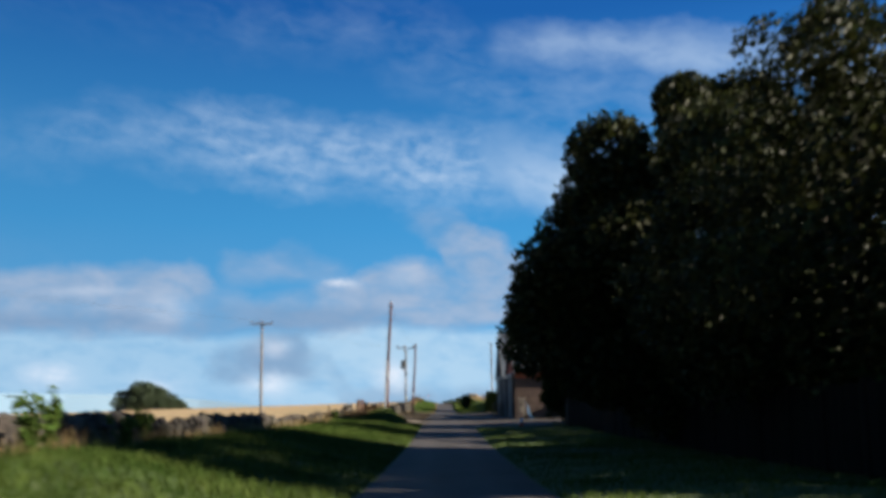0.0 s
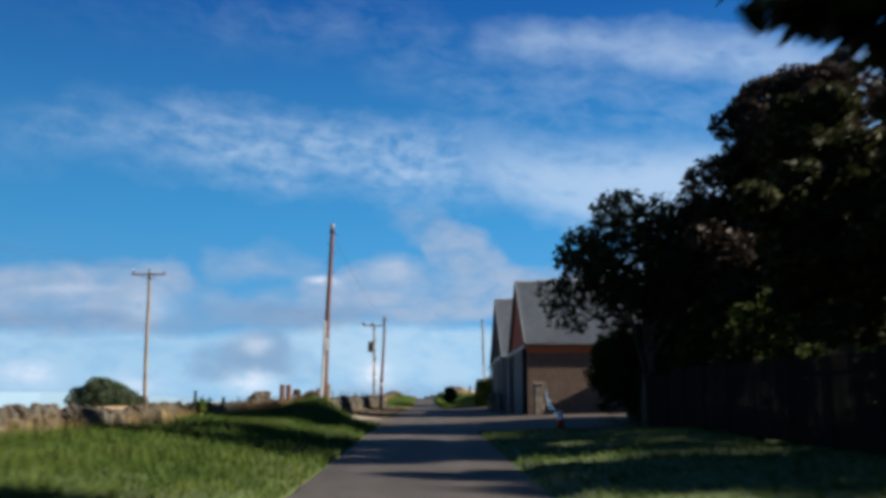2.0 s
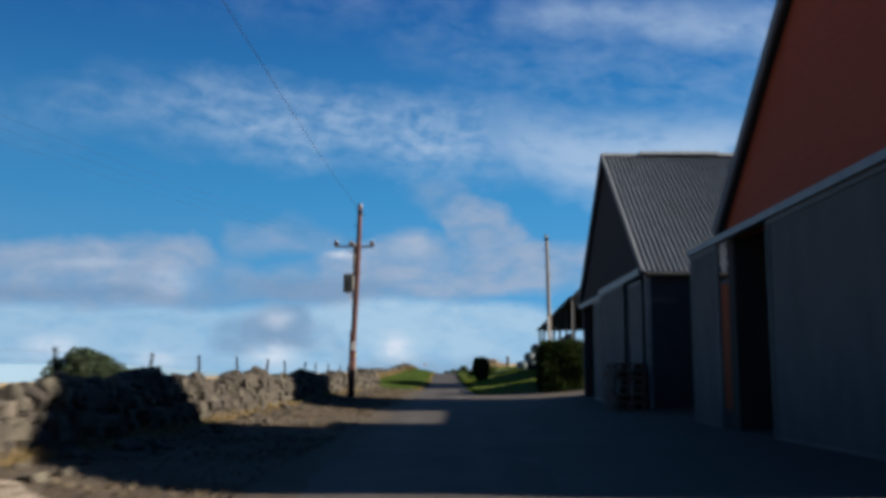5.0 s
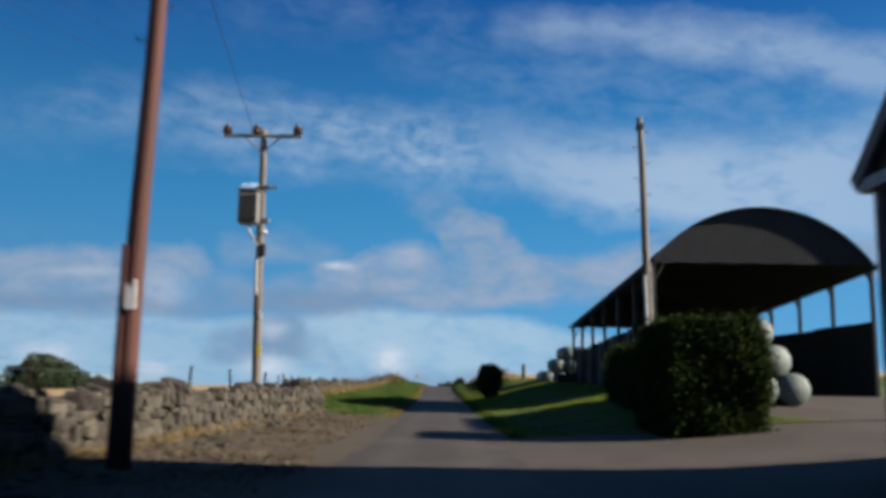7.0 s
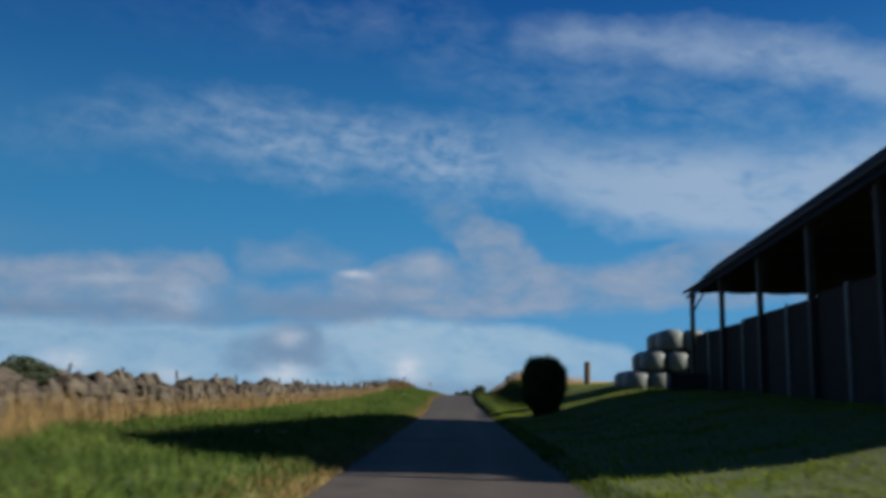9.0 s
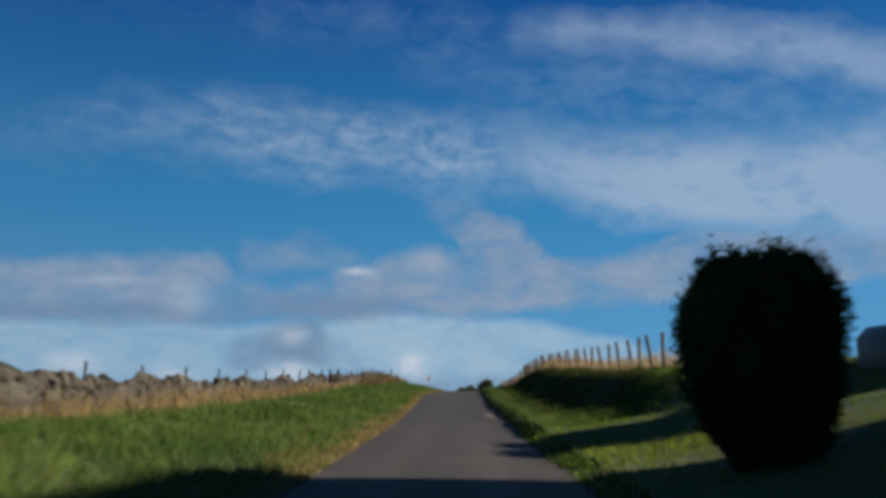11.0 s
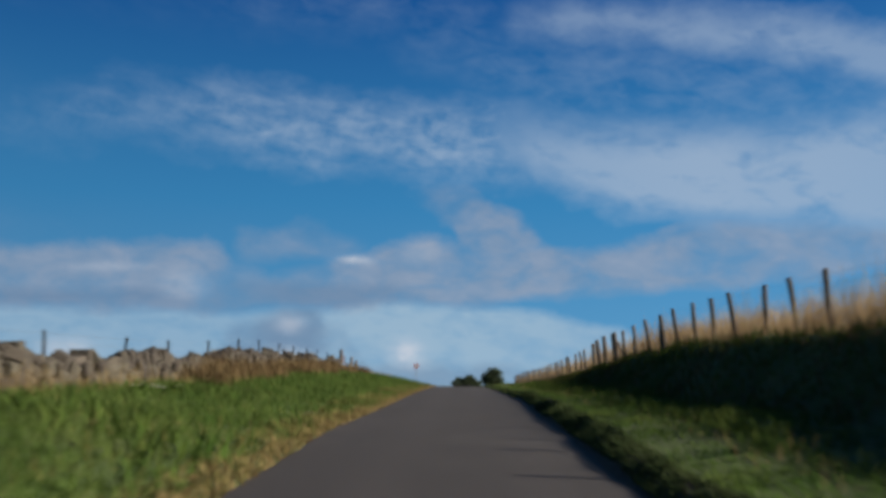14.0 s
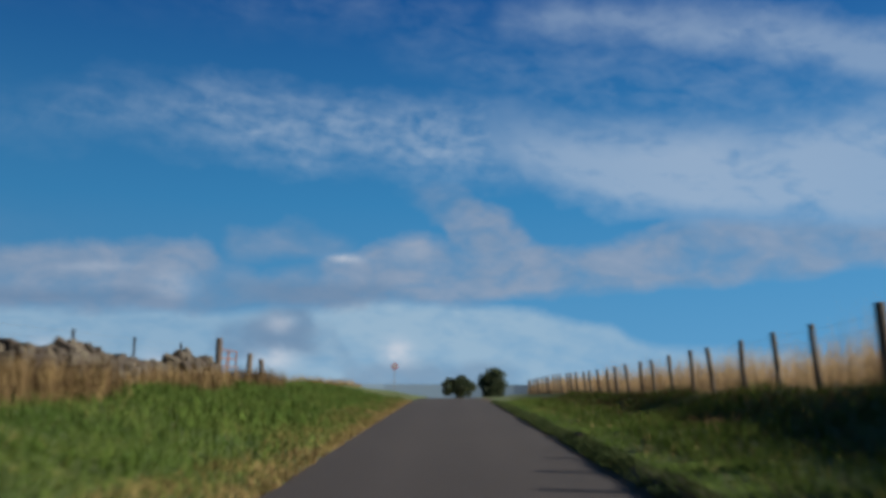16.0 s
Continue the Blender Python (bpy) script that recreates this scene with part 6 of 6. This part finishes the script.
broad_tree("field_tree", -133, 455, 10, 8.0, 4.6, 5.8, 9000, 0.42, M["hazed_leaf"], "low dark tree at the edge of a clump", 92, "field trees", dense=0.7, trunk=0.4)


def blades(name, xs_, ys_, h, w, mat, label, seed, bend=0.5, lean=0.0, lift=0.0):
    """Bent grass blades as one mesh."""
    r = np.random.RandomState(seed)
    n = len(xs_)
    z = ground_z(xs_, ys_) - 0.02 + lift
    a = r.uniform(0, 2 * np.pi, n)
    tuft = 0.5 + 0.5 * warp_noise(xs_, ys_, 3.4, seed + 40)
    hh = h * r.uniform(0.5, 1.3, n) * (0.40 + 0.75 * tuft + 0.75 * (0.5 + 0.5 * warp_noise(xs_, ys_, 1.1, seed + 70)) ** 2)
    ww = w * r.uniform(0.6, 1.3, n)
    dx, dy = np.cos(a), np.sin(a)
    b = a + r.uniform(0.9, 2.2, n)
    tx, ty = np.cos(b) * hh * bend * r.uniform(0.2, 1, n) + lean * hh, np.sin(b) * hh * bend * r.uniform(0.2, 1, n)
    p = np.stack([xs_, ys_, z], -1)
    o = lambda ox, oy, oz: np.stack([ox, oy, oz], -1)
    v = np.stack([p + o(-dx * ww, -dy * ww, 0 * z), p + o(dx * ww, dy * ww, 0 * z),
                  p + o(dx * ww * .7 + tx * .35, dy * ww * .7 + ty * .35, hh * .6), p + o(-dx * ww * .7 + tx * .35, -dy * ww * .7 + ty * .35, hh * .6),
                  p + o(tx, ty, hh)], 1).reshape(-1, 3)
    me = bpy.data.meshes.new(name)
    me.vertices.add(len(v))
    me.vertices.foreach_set("co", v.ravel())
    i = np.arange(n)[:, None] * 5
    loops = np.concatenate([i + np.array([[0, 1, 2, 3]]), i + np.array([[3, 2, 4]])], 1)
    me.loops.add(n * 7)
    me.loops.foreach_set("vertex_index", loops.ravel())
    me.polygons.add(2 * n)
    st = np.stack([np.arange(n) * 7, np.arange(n) * 7 + 4], -1).ravel()
    me.polygons.foreach_set("loop_start", st)
    me.update(calc_edges=True)
    me.materials.append(mat)
    ob = new(name, me)
    return tagged(ob, label, "grass", kind="stuff")


def scatter(n, x0, x1, y0, y1, seed, keep=None):
    r = np.random.RandomState(seed)
    x, y = r.uniform(x0, x1, n), r.uniform(y0, y1, n)
    clump = 0.5 + 0.5 * warp_noise(x, y, 2.2, seed + 1)
    ok = (r.uniform(0, 1, n) < 0.35 + 0.65 * clump) & ~paved(x, y)
    ok &= (x > wall_x(y) - 0.3) | (x > 0)
    if keep is not None:
        ok &= keep(x, y)
    return x[ok], y[ok]


off_road = lambda x, y: (x < -road_l(y) - 0.05) | (x > road_r(y) + 0.05)
rim = lambda x, y: x > road_r(y) + 0.47
turfed = lambda x, y: x < -road_l(y) - 0.28 - 0.12 * warp_noise(x, y, 2.0, 65)
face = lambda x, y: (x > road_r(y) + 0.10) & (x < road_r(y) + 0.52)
blades("verge_grass", *scatter(150000, -8.4, -1.85, -2, 87, 1, off_road), 0.18, 0.010, M["blade"], "thick green verge grass", 1, 1.0)
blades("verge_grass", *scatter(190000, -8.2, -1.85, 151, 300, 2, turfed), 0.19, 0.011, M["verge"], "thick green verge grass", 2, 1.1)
blades("verge_grass", *scatter(60000, 1.97, 8.5, 0, 71, 3, off_road), 0.12, 0.012, M["blade"], "short green verge grass", 3)
blades("verge_grass", *scatter(120000, 1.97, 11, 134, 203, 4, off_road), 0.09, 0.012, M["lawn"], "short mown mound grass", 4)
blades("verge_grass", *scatter(70000, 3.2, 6.7, 196, 300, 5, off_road), 0.22, 0.010, M["blade"], "rough green bank grass", 5, 0.9)
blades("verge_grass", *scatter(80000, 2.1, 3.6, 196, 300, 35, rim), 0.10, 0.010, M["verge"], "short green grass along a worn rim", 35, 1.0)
blades("dry_grass", *scatter(12000, -8.0, -1.85, 151, 300, 14, off_road), 0.20, 0.008, M["fade"], "yellowing stalks among verge grass", 14, 0.9)
blades("dry_grass", *scatter(4000, 2.8, 5, 200, 300, 15, off_road), 0.18, 0.009, M["dry"], "dry stalks among bank grass", 15)
# dry seeding grass along the tops
blades("dry_grass", *scatter(40000, 6.6, 8.6, 232, 330, 25), 0.86, 0.006, M["seed"], "tall dry seeding grass on a bank top", 25, 0.35)
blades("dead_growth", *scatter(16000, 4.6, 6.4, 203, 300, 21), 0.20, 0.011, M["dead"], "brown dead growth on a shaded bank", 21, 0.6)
blades("dry_grass", *scatter(32000, 6.6, 8.8, 203, 330, 6), 0.60, 0.006, M["seed"], "tall dry seeding grass on a bank top", 6, 0.35)
near_wall = lambda x, y: np.abs(x - wall_x(y) - 0.55) < 0.5
blades("dry_grass", *scatter(44000, -8.6, -6.5, 153, 330, 7, near_wall), 0.50, 0.008, M["dry"], "tall dry seeding grass at a wall foot", 7, 0.35)
blades("dry_grass", *scatter(20000, -8.0, -6.3, 153, 218, 36, near_wall), 0.58, 0.007, M["dry"], "tall dry grass half hiding a wall", 36, 0.4)
tangle = lambda x, y: (np.abs(x - wall_x(y) - 1.1) < 0.8) & (warp_noise(x, y, 0.8, 33) > -0.15)
blades("dead_growth", *scatter(26000, -8.4, -6.2, 246, 290, 27, tangle), 0.66, 0.010, M["dead"], "tall brown dead weeds before a stone wall", 27, 0.4)
blades("dry_grass", *scatter(20000, -8.4, -6.0, 246, 290, 28, tangle), 0.60, 0.008, M["dry"], "pale dry stalks among dead weeds", 28, 0.4)
blades("dry_grass", *scatter(20000, -8.6, -6.3, 0, 82, 8, near_wall), 0.5, 0.008, M["dry"], "tall dry seeding grass at a wall foot", 8, 0.35)
rank = lambda x, y: (x < -3.2 - 1.2 * warp_noise(x, y, 0.7, 44)) & (x > wall_x(y) + 0.9)
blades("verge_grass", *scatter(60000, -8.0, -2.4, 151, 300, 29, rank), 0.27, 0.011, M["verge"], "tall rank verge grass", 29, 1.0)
docks = lambda x, y: (x < -2.7) & (warp_noise(x, y, 1.5, 71) > 0.28)
blades("broad_weeds", *scatter(26000, -7.6, -2.4, 151, 300, 31, docks), 0.26, 0.030, M["weed"], "dark broad-leaved weeds in verge grass", 31, 1.0)
blades("verge_grass", *scatter(34000, -8.4, -2.6, 0, 84, 30, rank), 0.25, 0.010, M["blade"], "tall rank verge grass", 30, 1.0)
edge = lambda x, y: (np.abs(x) < 2.25) & off_road(x, y)
left_edge = lambda x, y: (x < -road_l(y) + 0.06) & (x > -road_l(y) - 0.45 + 0.30 * warp_noise(x, y, 0.9, 61) + 0.12 * warp_noise(x, y, 3.0, 62))
blades("edge_grass", *scatter(80000, -3.2, -1.75, 151, 300, 9, left_edge), 0.13, 0.010, M["dry"], "short dry grass along the lane's edge", 9, 0.9)
fringe = lambda x, y: (x < -road_l(y)) & (x > -road_l(y) - 0.75 + 0.5 * warp_noise(x, y, 0.8, 63) + 0.2 * warp_noise(x, y, 2.6, 64) - 0.35 * ramp(y, 225, 250))
blades("edge_grass", *scatter(80000, -3.9, -1.85, 151, 300, 32, fringe), 0.15, 0.010, M["fade"], "yellowing grass along the lane's edge", 32, 1.0)
# The shade of the rim's face is put into this darker leaf colour.
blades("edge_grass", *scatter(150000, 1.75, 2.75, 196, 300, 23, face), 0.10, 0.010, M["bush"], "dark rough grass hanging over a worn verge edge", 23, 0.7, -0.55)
right_edge = lambda x, y: (x > road_r(y) - 0.08) & (y < 199)
blades("edge_grass", *scatter(16000, 1.85, 2.4, 134, 300, 16, right_edge), 0.12, 0.013, M["blade"], "grass overhanging the lane's edge", 16)
blades("edge_grass", *scatter(26000, -2.4, 2.4, 0, 82, 10, edge), 0.07, 0.010, M["blade"], "short grass along the lane's edge", 10)
lay = lambda x, y: (np.abs(x - wall_x(y) - 0.45) < 0.3)
xx, yy = np.random.RandomState(5).uniform(-8, -5, 60000), np.random.RandomState(6).uniform(89, 151, 60000)
ok = lay(xx, yy)
blades("dry_grass", xx[ok], yy[ok], 0.22, 0.009, M["dry"], "dry weeds at the foot of a lay-by wall", 11, 0.5)
blades("dry_grass", *scatter(9000, -9.6, -8.7, 0, 80, 12, lambda x, y: x < 0), 0.4, 0.009, M["dry"], "dry weeds behind a field wall", 12, 0.4)


xx, yy = np.random.RandomState(15).uniform(-7.5, -1.9, 60000), np.random.RandomState(16).uniform(88, 150.5, 60000)
ok = (xx > wall_x(yy) + 0.4) & (np.random.RandomState(17).uniform(0, 1, 60000) < 0.28 + 0.6 * (warp_noise(xx, yy, 1.6, 55) > 0.1)) & (xx < -1.95 - 0.30 * (warp_noise(xx, yy, 1.1, 56) + 1))
blades("straw_litter", xx[ok], yy[ok], 0.065, 0.014, M["litter"], "dry straw and leaf litter strewn over gravel", 18, 4.0, lift=0.095)


blades("dry_grass", *scatter(9000, -7.9, -5.9, 68, 90, 19, lambda x, y: x < -6.0), 0.55, 0.009, M["dead"], "tall dry weeds round a field gateway", 19, 0.35)


def weed_clump(x, y, h, w, n, seed, label, umbels=0):
    t = thing("weed_clump", (x, y, zat(x, y)), label, "weeds", "verge weeds")
    r = random.Random(seed)
    bm = bmesh.new()
    tips = []
    for k in range(9):
        a, q = r.uniform(0, 6.28), r.uniform(0.1, 1)
        tip = Vector((q * w * math.cos(a), q * w * math.sin(a), h * r.uniform(0.65, 1)))
        tube(bm, [(tip.x * 0.2, tip.y * 0.2, -0.05), (tip.x * 0.6, tip.y * 0.6, tip.z * 0.55), tip], [0.012, 0.009, 0.004], 5)
        tips.append(tip)
    part("stems", bm, M["weed"], t)
    centres = [tuple(p * s) for p in tips for s in (0.35, 0.6, 0.85, 1.0)]
    part("leaves", leaf_cards(centres, [w * 0.26] * len(centres), n, 0.07, seed), M["weed"], t)
    if umbels:
        for k in range(umbels):
            p = Vector((r.uniform(-w, w), r.uniform(-w, w), h * r.uniform(0.8, 1.1)))
            part("flower", tubem([p, p + Vector((0, 0, 0.02))], [0.012, 0.026], 7), M["umbel"], t, "white flower head")
    return t


for k, (x, y, h, w) in enumerate(((-7.6, 16.5, 1.3, 0.7), (-7.9, 18.0, 1.5, 0.6), (-7.3, 20.5, 0.9, 0.6), (-8.0, 24.0, 1.0, 0.6), (-7.6, 62.0, 0.9, 0.5), (-7.9, 64.5, 0.8, 0.5))):
    weed_clump(x, y, h * 0.85, w * 0.6, 300, 30 + k, "tall dark nettles at a field wall")
for k, (x, y) in enumerate(((-5.4, 151.6), (-6.6, 239.5), (-6.2, 240.4), (-5.4, 205.5), (-3.9, 162), (-4.8, 226))):
    weed_clump(x, y, 0.24, 0.34, 36, 50 + k, "white flowering verge weeds in rough grass", 8 if x < 0 else 3)


# fallen stones and rubble along the lay-by wall
def fallen_stones():
    r = random.Random(17)
    verts, faces = [], []
    for k in range(420):
        y = r.uniform(89, 151)
        x = float(wall_x(y)) + 0.35 + abs(r.gauss(0, 0.7))
        if x > -2.4:
            continue
        sc = r.uniform(0.08, 0.5) if r.random() < 0.85 else r.uniform(0.5, 0.9)
        m = Matrix.LocRotScale((x, y, zat(x, y) + 0.05 * sc), Euler((r.uniform(-.4, .4), r.uniform(-.4, .4), r.uniform(0, 6))), (sc, sc, sc * 0.8))
        v, f = STONE_ARR[r.randrange(16)]
        mm = np.array(m)
        o = len(verts)
        verts.extend((v @ mm[:3, :3].T + mm[:3, 3]).tolist())
        faces.extend([tuple(i + o for i in q) for q in f])
    me = bpy.data.meshes.new("fallen_stones")
    me.from_pydata(verts, [], faces)
    tagged(part("fallen_stones", me, M["stones"]), "loose fallen stones along a wall foot", "rubble", kind="stuff")


fallen_stones()
